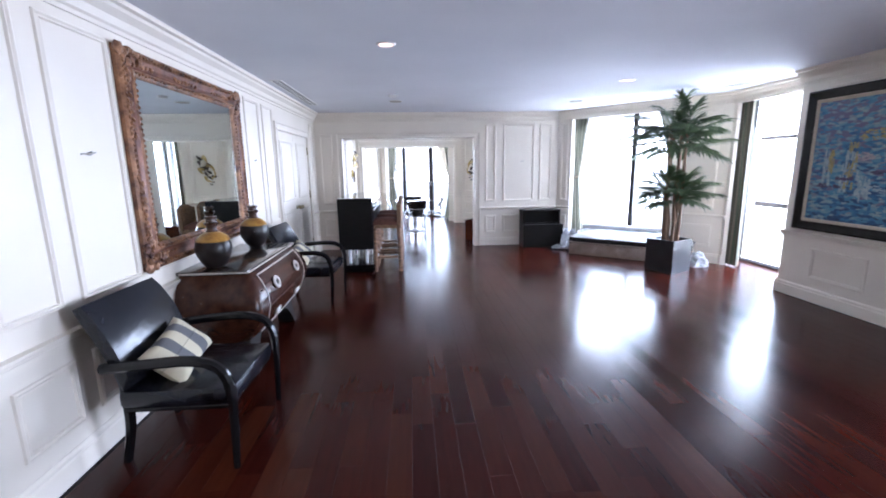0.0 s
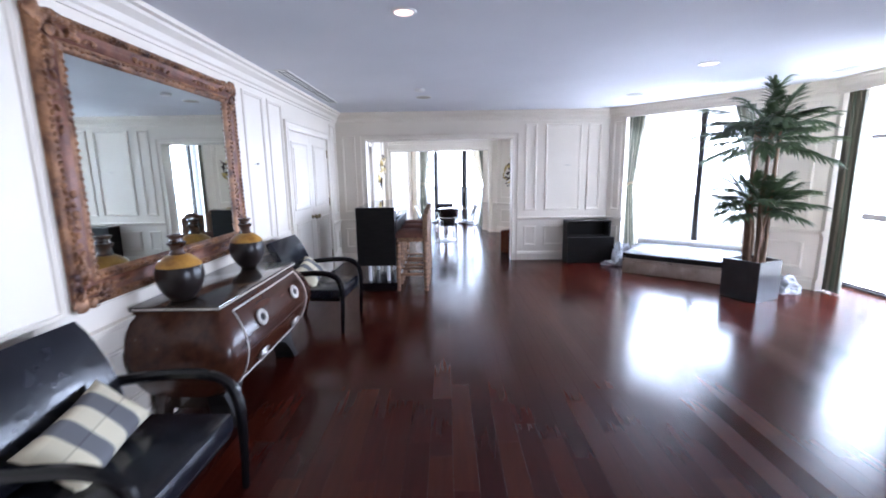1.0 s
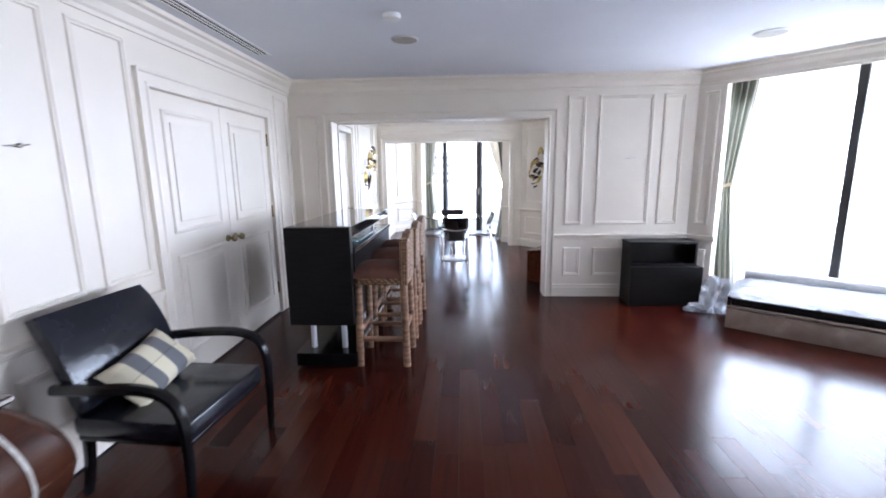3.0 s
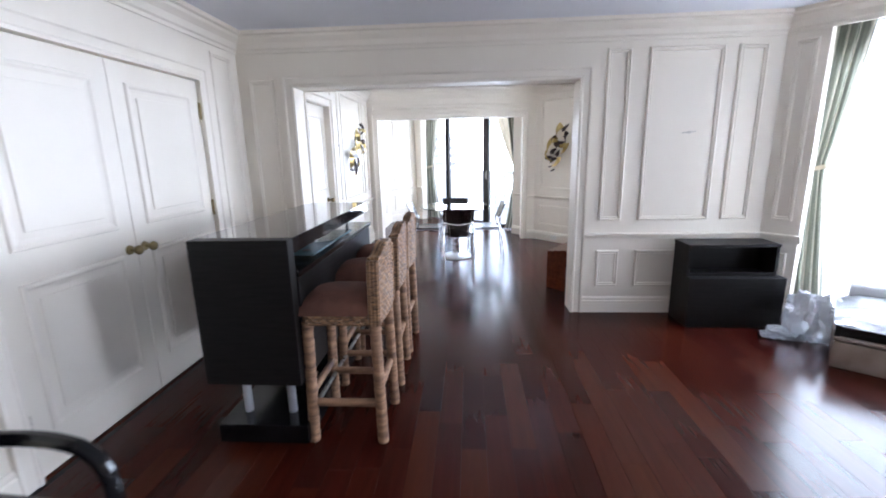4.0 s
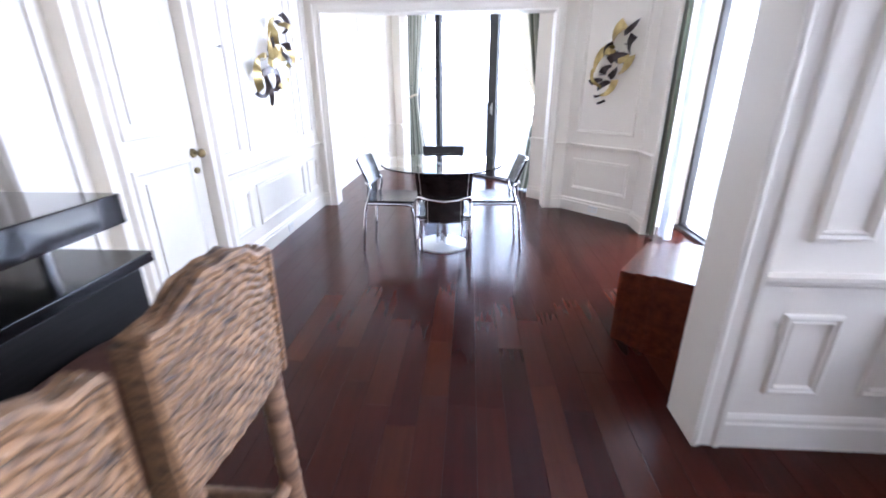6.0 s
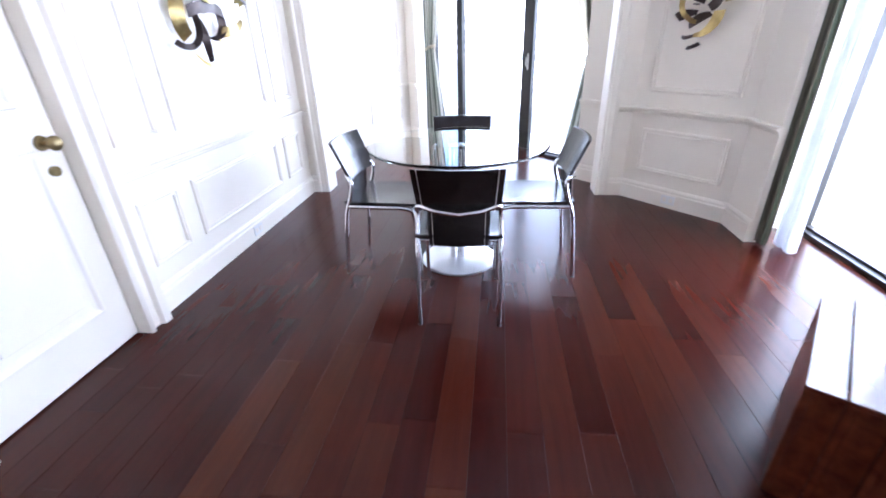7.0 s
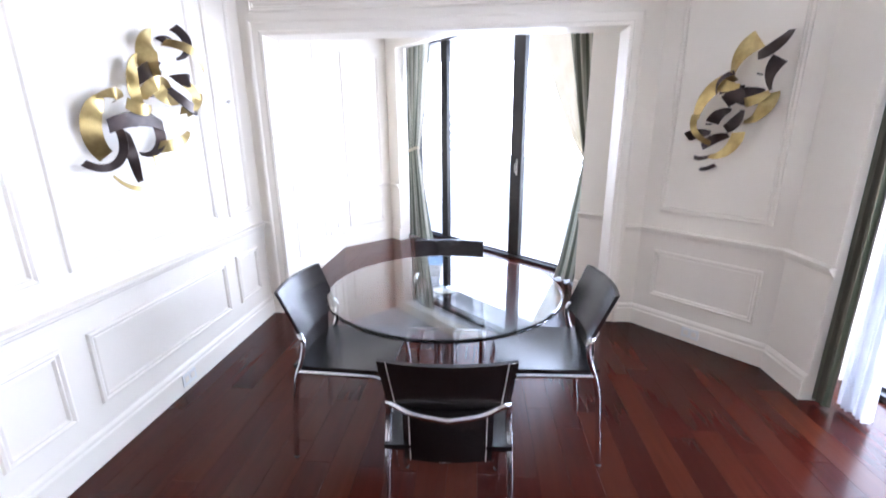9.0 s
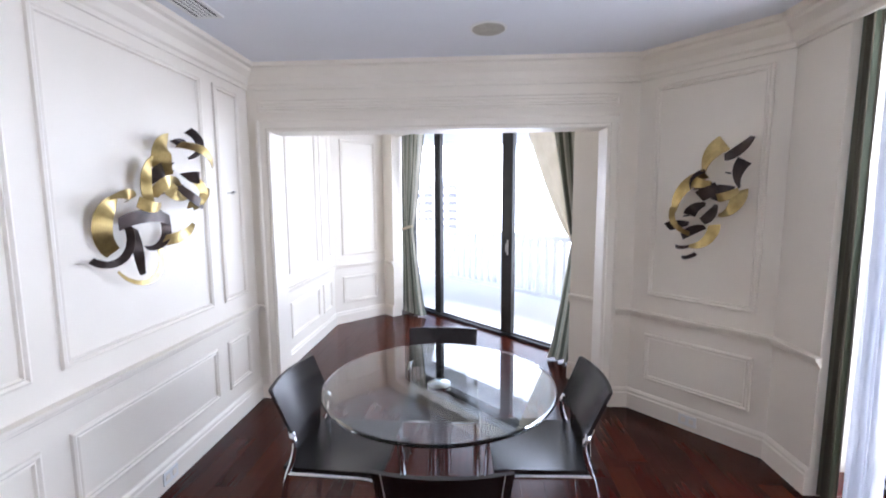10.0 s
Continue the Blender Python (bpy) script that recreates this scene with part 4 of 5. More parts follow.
def pillow(m, label):
    p = new("throw_pillow")
    bm = bmesh.new()
    uvl = bm.loops.layers.uv.new("UVMap")
    n = 16
    w, h = 0.44, 0.27
    sides = []
    for side in (1, -1):
        rows = []
        for j in range(n + 1):
            v = -1 + 2 * j / n
            row = []
            for i in range(n + 1):
                u = -1 + 2 * i / n
                puff = ((1 - u ** 4) * (1 - v ** 4)) ** 0.6
                k = 1 - 0.10 * (1 - u * u) * abs(v) ** 3
                row.append((bm.verts.new((u * w / 2 * (1 - 0.07 * (1 - v * v) * u * u), v * h / 2 * k, side * (0.062 * puff + 0.002 + 0.004 * math.sin(5 * u + 3 * v) * puff))), (u + 1) / 2, (v + 1) / 2))
            rows.append(row)
        sides.append(rows)
        for j in range(n):
            for i in range(n):
                q = (rows[j][i], rows[j][i + 1], rows[j + 1][i + 1], rows[j + 1][i])
                f = bm.faces.new([x for x, _, _ in q])
                for lp, (_, u, v) in zip(f.loops, q):
                    lp[uvl].uv = (u, v)
    bmesh.ops.remove_doubles(bm, verts=bm.verts, dist=0.0045)
    body = part("cover", bm, CHECK, p, "cream and grey checked cotton cover", True)
    p.matrix_basis = m
    tagged(p, label, "pillow", "pillows on the armchairs")


pillow(pose(-0.27, 3.03, 0.535, 0, 0, 86) @ pose(0, 0, 0, 46) @ pose(0, 0, 0, 0, 0, 13), "cream and grey checked pillow leaning in the armchair")
pillow(pose(-0.265, 5.79, 0.535, 0, 0, 83) @ pose(0, 0, 0, 46) @ pose(0, 0, 0, 0, 0, 13), "cream and grey checked pillow leaning in the turned armchair")


# ---- bar and stools ----
def bar():
    b = thing("bar_counter", "black lacquered bar counter on chrome posts with a raised top", "bar counter", (0, 6.87, 0))
    part("end_panel", boxes((0.0, 0.0, 0.35, 0.49, 0.07, 1.095), bevel=0.003), BLACK_MATT, b)
    part("counter_top", boxes((0.0, 0.0705, 1.018, 0.49, 1.58, 1.095), bevel=0.003), POLISHED, b, "polished black raised top")
    part("body", boxes((0.01, 0.071, 0.35, 0.50, 1.57, 0.895), bevel=0.003), BLACK_MATT, b)
    part("lower_counter", boxes((0.0, 0.071, 0.896, 0.505, 1.62, 0.925), bevel=0.003), BLACK_WOOD, b)
    part("plinth", boxes((0.03, 0.0, 0.02, 0.50, 1.57, 0.125), bevel=0.004), BLACK_WOOD, b)
    for x in (0.13, 0.375):
        for y in (0.13, 0.80, 1.5):
            bm = bmesh.new()
            cyl(bm, (x, y, 0.125), (x, y, 0.35), 0.022)
            part("post", bm, SATIN, b, "satin steel post", True)
    for x in (0.06, 0.47):
        for y in (0.04, 1.53):
            bm = bmesh.new()
            cyl(bm, (x, y, 0.0), (x, y, 0.02), 0.018)
            part("foot", bm, CHROME, b)
    for y in (0.75, 1.48):
        bm = bmesh.new()
        cyl(bm, (0.34, y, 0.925), (0.34, y, 1.018), 0.014)
        part("bracket", bm, CHROME, b, "short chrome bracket", True)
    bm = bmesh.new()
    cyl(bm, (0.530, 0.10, 0.205), (0.530, 1.52, 0.205), 0.012)
    rail = part("foot_rail", bm, NAIL, b, "chrome foot rail", True)
    for y in (0.2, 0.8, 1.4):
        bm = bmesh.new()
        cyl(bm, (0.475, y, 0.205), (0.530, y, 0.205), 0.008)
        cyl(bm, (0.475, y, 0.12), (0.475, y, 0.212), 0.008)
        part("rail_bracket", bm, CHROME, rail)
    sh = bmesh.new()
    box(sh, 0.335, 0.325, 0.945, 0.492, 1.08, 0.957, bevel=0.003)
    part("glass_shelf", sh, TEAL_GLASS, b, "frosted teal glass shelf with a round hole")
    bm = bmesh.new()
    cyl(bm, (0.42, 0.40, 0.9575), (0.42, 0.40, 0.9605), 0.024)
    part("hole_ring", bm, SLOT, b)
    for y in (0.45, 1.0):
        bm = bmesh.new()
        cyl(bm, (0.42, y, 0.925), (0.42, y, 0.945), 0.012)
        part("spacer", bm, CHROME, b)


bar()


def woven(bm, pts_fn, nu, nv, amp, wu, wv):
    """A basket-weave surface over pts_fn(u, v) -> (point, normal)."""
    g = []
    for j in range(nv + 1):
        row = []
        for i in range(nu + 1):
            p, n = pts_fn(i / nu, j / nv)
            strand = abs(math.sin(math.pi * j / nv * wv))
            over = math.sin(math.pi * i / nu * wu + math.pi * int(j / nv * wv))
            row.append(bm.verts.new(p + n * amp * (strand * (0.65 + 0.35 * over))))
        g.append(row)
    for j in range(nv):
        for i in range(nu):
            bm.faces.new((g[j][i], g[j][i + 1], g[j + 1][i + 1], g[j + 1][i]))


def bar_stool():
    s = thing("bar_stool", "rattan bar stool with a woven back and brown suede seat", "bar stool", group="stools at the bar")
    hx, hy = 0.172, 0.168

    def cane(a, b, r, name="leg"):
        a, b = Vector(a), Vector(b)
        n = max(6, int((b - a).length / 0.012))
        bm = bmesh.new()
        path = [a + (b - a) * i / n for i in range(n + 1)]
        sc = [1.0 + 0.05 * math.sin(i * 2.1) + (0.07 if i % 7 == 3 else 0) for i in range(n + 1)]
        sweep(bm, path, disc_prof(r, 10), up=(0, 1, 0) if abs((b - a).normalized().y) < 0.9 else (0, 0, 1), scales=sc)
        part(name, bm, RATTAN, s, smooth=True)

    for x in (-1, 1):
        for y in (-1, 1):
            cane((x * (hx + 0.012), y * (hy + 0.012), 0), (x * hx, y * hy, 0.665), 0.029)
    for y in (-1, 1):
        cane((-hx, y * hy, 0.215), (hx, y * hy, 0.215), 0.020, "stretcher")
    for x, z in ((1, 0.285), (-1, 0.285)):
        cane((x * hx, -hy, z), (x * hx, hy, z), 0.020, "stretcher")
    for (x0, y0), (x1, y1) in (((-hx, -hy), (hx, -hy)), ((hx, -hy), (hx, hy)), ((hx, hy), (-hx, hy)), ((-hx, hy), (-hx, -hy))):
        bm = bmesh.new()
        for k, z in enumerate((0.660, 0.676, 0.692, 0.706)):
            n = 26
            path = []
            for i in range(n + 1):
                t = i / n
                nx, ny = (y1 - y0), -(x1 - x0)
                ln = math.hypot(nx, ny)
                o = 0.022 + 0.005 * math.sin(i * 1.9 + k * 2)
                path.append((x0 + (x1 - x0) * t + nx / ln * o, y0 + (y1 - y0) * t + ny / ln * o, z + 0.003 * math.sin(i * 1.9 + k * 3)))
            sweep(bm, path, disc_prof(0.0095, 6))
        part("seat_rim", bm, WEAVE, s, "woven seat rim", True)
    bm = bmesh.new()
    n, rows = 18, []
    for j in range(n + 1):
        v = -1 + 2 * j / n
        row = []
        for i in range(n + 1):
            u = -1 + 2 * i / n
            k = ((1 - abs(u) ** 3.2) * (1 - abs(v) ** 3.2)) ** 0.55
            row.append(bm.verts.new((u * 0.220 - 0.034, v * 0.203, 0.705 + 0.092 * k)))
        rows.append(row)
    for j in range(n):
        for i in range(n):
            bm.faces.new((rows[j][i], rows[j][i + 1], rows[j + 1][i + 1], rows[j + 1][i]))
    edge = [rows[0][i] for i in range(n + 1)] + [rows[j][n] for j in range(1, n + 1)] + [rows[n][i] for i in range(n - 1, -1, -1)] + [rows[j][0] for j in range(n - 1, 0, -1)]
    bm.faces.new(edge)
    part("seat_cushion", bm, SUEDE, s, "domed brown suede seat", True)

    def crest(y):
        t = min(1.0, abs(y) / 0.19)
        return 0.985 + 0.045 * (0.5 + 0.5 * math.cos(math.pi * min(1.0, max(0.0, (t - 0.25) / 0.6))))

    def face(side):
        def fn(u, v):
            y = -0.192 + 0.384 * u
            zb, zt = 0.655, crest(y)
            z = zb + (zt - zb) * v
            x = hx + 0.006 + 0.018 * (z - 0.66) + 0.022 * (1 - (y / 0.19) ** 2) * 0.6
            return Vector((x + side * 0.020, y, z)), Vector((side, 0, 0))
        return fn

    bm = bmesh.new()
    woven(bm, face(1), 64, 90, 0.009, 16, 18)
    woven(bm, face(-1), 64, 90, 0.009, 16, 18)
    part("back_weave", bm, WEAVE, s, "woven backrest", True)
    bm = bmesh.new()
    ring = [face(0)(u / 20, 1.0)[0] for u in range(21)]
    for o in (-0.019, 0.0, 0.019):
        sweep(bm, [p + Vector((o, 0, 0.004 + 0.003 * math.sin(i * 1.7 + o * 90))) for i, p in enumerate(ring)], disc_prof(0.012, 7))
    for u in (0.0, 1.0):
        col = [face(0)(u, v / 16)[0] for v in range(17)]
        for o in (-0.018, 0.0, 0.018):
            sweep(bm, [p + Vector((o, (u - 0.5) * 0.008, 0.0)) for p in col], disc_prof(0.014, 7), up=(0, 1, 0))
    part("back_border", bm, WEAVE, s, "braided border", True)
    return s


stool = bar_stool()
stool.matrix_basis = pose(0.692, 7.115, 0)
for y, a in ((7.68, 1.5), (8.16, -1.0)):
    copy_thing(stool, pose(0.688, y, 0, 0, 0, a))


# ---- low cabinet by the wall ----
cab = thing("side_cabinet", "low black wooden cabinet with an open upper shelf", "cabinet", (3.50, 8.625, 0), 0)
part("lower_box", boxes((-0.36, -0.165, 0.0, 0.40, 0.15, 0.43), bevel=0.003), BLACK_MATT, cab)
for x in (-0.36, 0.335):
    part("side_panel", boxes((x, -0.10, 0.431, x + 0.022, 0.15, 0.675), bevel=0.002), BLACK_MATT, cab)
part("back_panel", boxes((-0.337, 0.13, 0.431, 0.334, 0.15, 0.675)), BLACK_MATT, cab)
part("top", boxes((-0.365, -0.105, 0.676, 0.362, 0.155, 0.70), bevel=0.002), BLACK_MATT, cab)
part("front_lip", boxes((-0.337, -0.10, 0.431, 0.334, -0.08, 0.46)), BLACK_MATT, cab)


# ---- wrapped day bed in the bay ----
def day_bed():
    b = thing("day_bed", "plastic-wrapped low day bed with dark slats in the bay", "bed", (3.767, 7.794, 0), -38.5)
    L, D = 1.86, 0.78
    part("base", boxes((0, 0.02, 0, L, D, 0.190), bevel=0.008), CARD, b, "brown base in shiny plastic wrap", True)
    part("ledge", boxes((0.0, 0.0, 0.205, L, 0.05, 0.220), bevel=0.003), CARD, b, "pale ledge strip")
    part("slat_box", boxes((0.02, 0.06, 0.191, L - 0.02, D, 0.255), bevel=0.004), BLACK_MATT, b)
    for x in (0.0, 0.63, 1.25, L - 0.03):
        part("upright", boxes((x, 0.03, 0.191, x + 0.03, 0.07, 0.30), bevel=0.002), BLACK_MATT, b)
    part("top_frame", boxes((0.0, 0.03, 0.256, L, D, 0.292), bevel=0.004), BLACK_MATT, b)
    bm, rows, r = bmesh.new(), [], random.Random(8)
    nx, ny = 60, 22
    for j in range(ny + 1):
        v = j / ny
        row = []
        for i in range(nx + 1):
            u = i / nx
            y = 0.055 + (D - 0.05) * v
            edge = min(1, v * 7) * min(1, (1 - v) * 7) * min(1, u * 14) * min(1, (1 - u) * 14)
            roll = 0.055 * math.exp(-((v - 0.72) / 0.12) ** 2)
            z = 0.294 + 0.05 * edge + roll + 0.010 * noise.noise((u * 14, v * 6, 0)) + 0.006 * noise.noise((u * 40, v * 18, 3))
            row.append(bm.verts.new((L * u - 0.01 + 0.02 * u, y, z)))
        rows.append(row)
    for j in range(ny):
        for i in range(nx):
            bm.faces.new((rows[j][i], rows[j][i + 1], rows[j + 1][i + 1], rows[j + 1][i]))
    low = [bm.verts.new((v.co.x, v.co.y, 0.2925)) for v in rows[0]]
    for i in range(nx):
        bm.faces.new((low[i], low[i + 1], rows[0][i + 1], rows[0][i]))
    part("mattress", bm, WRAP, b, "white mattress in cloudy plastic", True)
    bm = bmesh.new()
    cyl(bm, (0.06, 0.62, 0.415), (L - 0.03, 0.62, 0.415), 0.058, seg=18)
    part("rolled_cover", bm, MATTRESS, b, "rolled white cover", True)


day_bed()


def crumple(name, x, y, z, rx, ry, rz, seed, label):
    """A crumpled heap of clear plastic sheet."""
    c = thing(name, label, "plastic sheet", (x, y, 0))
    bm = bmesh.new()
    bmesh.ops.create_icosphere(bm, subdivisions=4, radius=1.0)
    for v in bm.verts:
        d = v.co.copy()
        k = 1 + 0.45 * noise.noise(d * 1.6 + Vector((seed, 0, 0))) + 0.30 * abs(noise.noise(d * 4 + Vector((0, seed, 0)))) + 0.14 * noise.noise(d * 11)
        v.co = Vector((d.x * rx * k, d.y * ry * k, max(0.003, z + d.z * rz * k)))
    part("sheet", bm, WRAP, c, smooth=True)


crumple("plastic_sheet", 3.96, 8.27, 0.15, 0.13, 0.14, 0.23, 2, "crumpled clear plastic wrap slumped on the floor")
crumple("plastic_sheet", 5.30, 6.62, 0.06, 0.13, 0.11, 0.13, 7, "crumpled clear plastic wrap hanging off the day bed")
crumple("plastic_sheet", 3.82, 8.30, 0.03, 0.16, 0.08, 0.05, 11, "flat crumpled strip of clear plastic wrap")


# ---- palm ----
def palm():
    p = thing("potted_palm", "tall fan-leaved palm in a square charcoal planter", "potted plant", (4.745, 6.469, 0), 25)
    h = 0.21
    bm = bmesh.new()
    for x0, y0, x1, y1 in ((-h, -h, h, -h + 0.025), (-h, h - 0.025, h, h), (-h, -h + 0.0255, -h + 0.025, h - 0.0255), (h - 0.025, -h + 0.0255, h, h - 0.0255)):
        box(bm, x0, y0, 0.0, x1, y1, 0.465)
    box(bm, -h + 0.026, -h + 0.026, 0.0, h - 0.026, h - 0.026, 0.03)
    part("planter", bm, POT, p, "square charcoal planter")
    part("soil", boxes((-h + 0.027, -h + 0.027, 0.031, h - 0.027, h - 0.027, 0.40)), SOIL, p)
    r = random.Random(21)
    tips = []
    for k in range(11):
        a = 2 * math.pi * k * 0.382 + r.uniform(-0.3, 0.3)
        rad = 0.05 + 0.05 * (k % 3) / 2
        b0 = Vector((rad * math.cos(a), rad * math.sin(a), 0.38))
        tall = k < 6
        z = r.uniform(1.86, 2.08) if tall else r.uniform(1.00, 1.20)
        t = Vector((0.10 * math.cos(a) + r.uniform(-0.03, 0.05), 0.10 * math.sin(a) + r.uniform(-0.03, 0.05), z))
        mid = (b0 + t) / 2 + Vector((r.uniform(-0.035, 0.035), r.uniform(-0.035, 0.035), 0))
        path = spline([b0, (b0 * 2 + mid) / 3 + Vector((r.uniform(-0.015, 0.015), 0, 0)), mid, t], 9)
        bm = bmesh.new()
        sweep(bm, path, disc_prof(0.021 if tall else 0.016, 9), up=(0, 1, 0), scales=[1.25 - 0.35 * i / len(path) + (0.12 if i % 5 == 2 else 0) for i in range(len(path))])
        part("cane", bm, CANE, p, "fibrous brown cane", True)
        tips.append((t, tall))

    def frond(root, yaw, rise, length, droop, n):
        """One arching leaf: a midrib with narrow folded leaflets."""
        bm = bmesh.new()
        out = Vector((math.cos(yaw), math.sin(yaw), 0))
        side = Vector((-out.y, out.x, 0))
        path = []
        for i in range(13):
            t = i / 12
            path.append(root + out * length * (t * math.cos(rise) + 0.08 * t * t) + Vector((0, 0, length * (t * math.sin(rise) - droop * t * t))))
        sweep(bm, path, disc_prof(0.0045, 5), up=side, scales=[1.3 - 0.9 * i / 12 for i in range(13)])
        for k in range(n):
            t = 0.34 + 0.66 * k / (n - 1)
            i = min(11, int(t * 12))
            base = path[i].lerp(path[i + 1], t * 12 - i)
            fwd = (path[i + 1] - path[i]).normalized()
            for sg in (-1, 1):
                ln = length * r.uniform(0.34, 0.50) * (1 - 0.45 * abs(t - 0.62) * 1.6)
                ang = 0.95 - 0.75 * (t - 0.34) / 0.66
                d = (fwd * math.cos(ang) + side * sg * math.sin(ang) + Vector((0, 0, r.uniform(-0.12, 0.16)))).normalized()
                up = d.cross(side * sg).normalized()
                wv = d.cross(Vector((0, 0, 1))).normalized() * (0.0108 if sg > 0 else -0.0108)
                pts = []
                for q, w in ((0.0, 0.35), (0.3, 1.0), (0.65, 0.85), (1.0, 0.06)):
                    c = base + d * ln * q + Vector((0, 0, -0.34 * ln * q * q))
                    pts.append((bm.verts.new(c - wv * w), bm.verts.new(c + Vector((0, 0, -0.005 * w))), bm.verts.new(c + wv * w)))
                for a, b in zip(pts, pts[1:]):
                    bm.faces.new((a[0], a[1], b[1], b[0]))
                    bm.faces.new((a[1], a[2], b[2], b[1]))
        for v in bm.verts:
            v.co.z = min(v.co.z, 2.47)
        part("frond", bm, FROND, p, smooth=True)

    for t, tall in tips:
        for k in range(11 if tall else 10):
            yaw = r.uniform(0, 2 * math.pi)
            drop = Vector((0, 0, -r.uniform(0.0, 0.20 if tall else 0.14)))
            frond(t + drop, yaw, r.uniform(0.25, 1.3) if drop.z > -0.15 else r.uniform(-0.1, 0.5), r.uniform(0.40, 0.60) if tall else r.uniform(0.36, 0.54), r.uniform(0.10, 0.42), 19)


palm()


# ---- painting ----
def painting():
    m, n, l, b = material("harbour_oil_paint")
    tc, sep = n.new("ShaderNodeTexCoord"), n.new("ShaderNodeSeparateXYZ")
    l.new(tc.outputs["Object"], sep.inputs[0])
    mp = n.new("ShaderNodeMapping")
    mp.inputs["Scale"].default_value = (3.6, 3.6, 9)
    l.new(tc.outputs["Object"], mp.inputs[0])
    vo, nz = n.new("ShaderNodeTexVoronoi"), n.new("ShaderNodeTexNoise")
    l.new(mp.outputs[0], vo.inputs["Vector"])
    nz.inputs["Scale"].default_value, nz.inputs["Detail"].default_value = 5, 5
    l.new(tc.outputs["Object"], nz.inputs["Vector"])
    sepc = n.new("ShaderNodeSeparateColor")
    l.new(vo.outputs["Color"], sepc.inputs[0])
    ad = n.new("ShaderNodeMath")
    ad.operation, ad.inputs[1].default_value = "MULTIPLY_ADD", 0.55
    l.new(sepc.outputs[0], ad.inputs[0])
    hz = n.new("ShaderNodeMath")
    hz.operation, hz.inputs[1].default_value = "MULTIPLY", 0.75
    l.new(nz.outputs[0], hz.inputs[0])
    sky_lift, tone = n.new("ShaderNodeMapRange"), n.new("ShaderNodeMath")
    for k, v in (("From Min", 0.9), ("From Max", 2.1), ("To Min", -0.13), ("To Max", 0.12)):
        sky_lift.inputs[k].default_value = v
    l.new(sep.outputs[2], sky_lift.inputs[0])
    tone.operation = "ADD"
    l.new(hz.outputs[0], tone.inputs[0])
    l.new(sky_lift.outputs[0], tone.inputs[1])
    l.new(tone.outputs[0], ad.inputs[2])
    r = ramp(n, [(0.20, (0.010, 0.03, 0.075)), (0.36, (0.016, 0.075, 0.18)), (0.50, (0.03, 0.15, 0.29)), (0.64, (0.085, 0.26, 0.37)), (0.76, (0.28, 0.38, 0.39)), (0.86, (0.14, 0.13, 0.21))])
    l.new(ad.outputs[0], r.inputs[0])
    l.new(r.outputs[0], b.inputs["Base Color"])
    b.inputs["Roughness"].default_value = 0.45
    bp = n.new("ShaderNodeBump")
    bp.inputs["Strength"].default_value, bp.inputs["Distance"].default_value = 0.6, 0.004
    l.new(ad.outputs[0], bp.inputs["Height"])
    l.new(bp.outputs[0], b.inputs["Normal"])
    p = thing("framed_painting", "large blue harbour oil painting with sailing boats, dark frame", "painting")
    p.matrix_basis = pic.m
    s1, s0, z0, z1 = 6.80, 4.75, 0.785, 2.25
    bm = bmesh.new()
    frame_ring(bm, s0, s1, z0, z1, ((0.0, 0.001), (0.0, 0.045), (0.015, 0.052), (0.085, 0.036), (0.092, 0.025)))
    part("frame", bm, BLACK_WOOD, p, "wide dark frame")
    bm = bmesh.new()
    frame_ring(bm, s0 + 0.092, s1 - 0.092, z0 + 0.092, z1 - 0.092, ((0.0, 0.026), (0.008, 0.032), (0.03, 0.026), (0.036, 0.016)))
    part("liner", bm, LINING, p, "pale gilt liner")
    c0, c1, b0, b1 = s0 + 0.12, s1 - 0.12, z0 + 0.12, z1 - 0.12
    part("canvas", boxes((c0, 0.004, b0, c1, 0.018, b1)), m, p, "blue harbour scene")
    r2 = random.Random(4)
    inks = {
        "white_sail": (noisy("sail_white", (0.20, 0.30, 0.36), (0.46, 0.52, 0.50), 30, 0.5), [(0.22, 0.42, 0.05, 0.26), (0.10, 0.45, 0.03, 0.22), (0.31, 0.30, 0.05, 0.16), (0.60, 0.40, 0.045, 0.22), (0.80, 0.46, 0.05, 0.25), (0.36, 0.28, 0.09, 0.05)]),
        "gold_sail": (noisy("sail_gold", (0.24, 0.20, 0.08), (0.46, 0.36, 0.14), 30, 0.5), [(0.235, 0.47, 0.035, 0.28), (0.53, 0.60, 0.10, 0.05), (0.33, 0.70, 0.09, 0.07), (0.12, 0.50, 0.02, 0.14), (0.50, 0.67, 0.05, 0.05)]),
        "dark_hull": (noisy("hull_dark", (0.03, 0.03, 0.07), (0.10, 0.06, 0.12), 30, 0.5), [(0.40, 0.41, 0.10, 0.025), (0.12, 0.30, 0.09, 0.025), (0.72, 0.39, 0.10, 0.02), (0.20, 0.36, 0.08, 0.02)]),
        "far_town": (noisy("town_rose", (0.30, 0.24, 0.28), (0.45, 0.40, 0.38), 30, 0.5), [(0.30, 0.53, 0.07, 0.06), (0.45, 0.52, 0.07, 0.05), (0.66, 0.52, 0.08, 0.06), (0.86, 0.51, 0.07, 0.05)]),
    }
    W, Hh = c1 - c0, b1 - b0
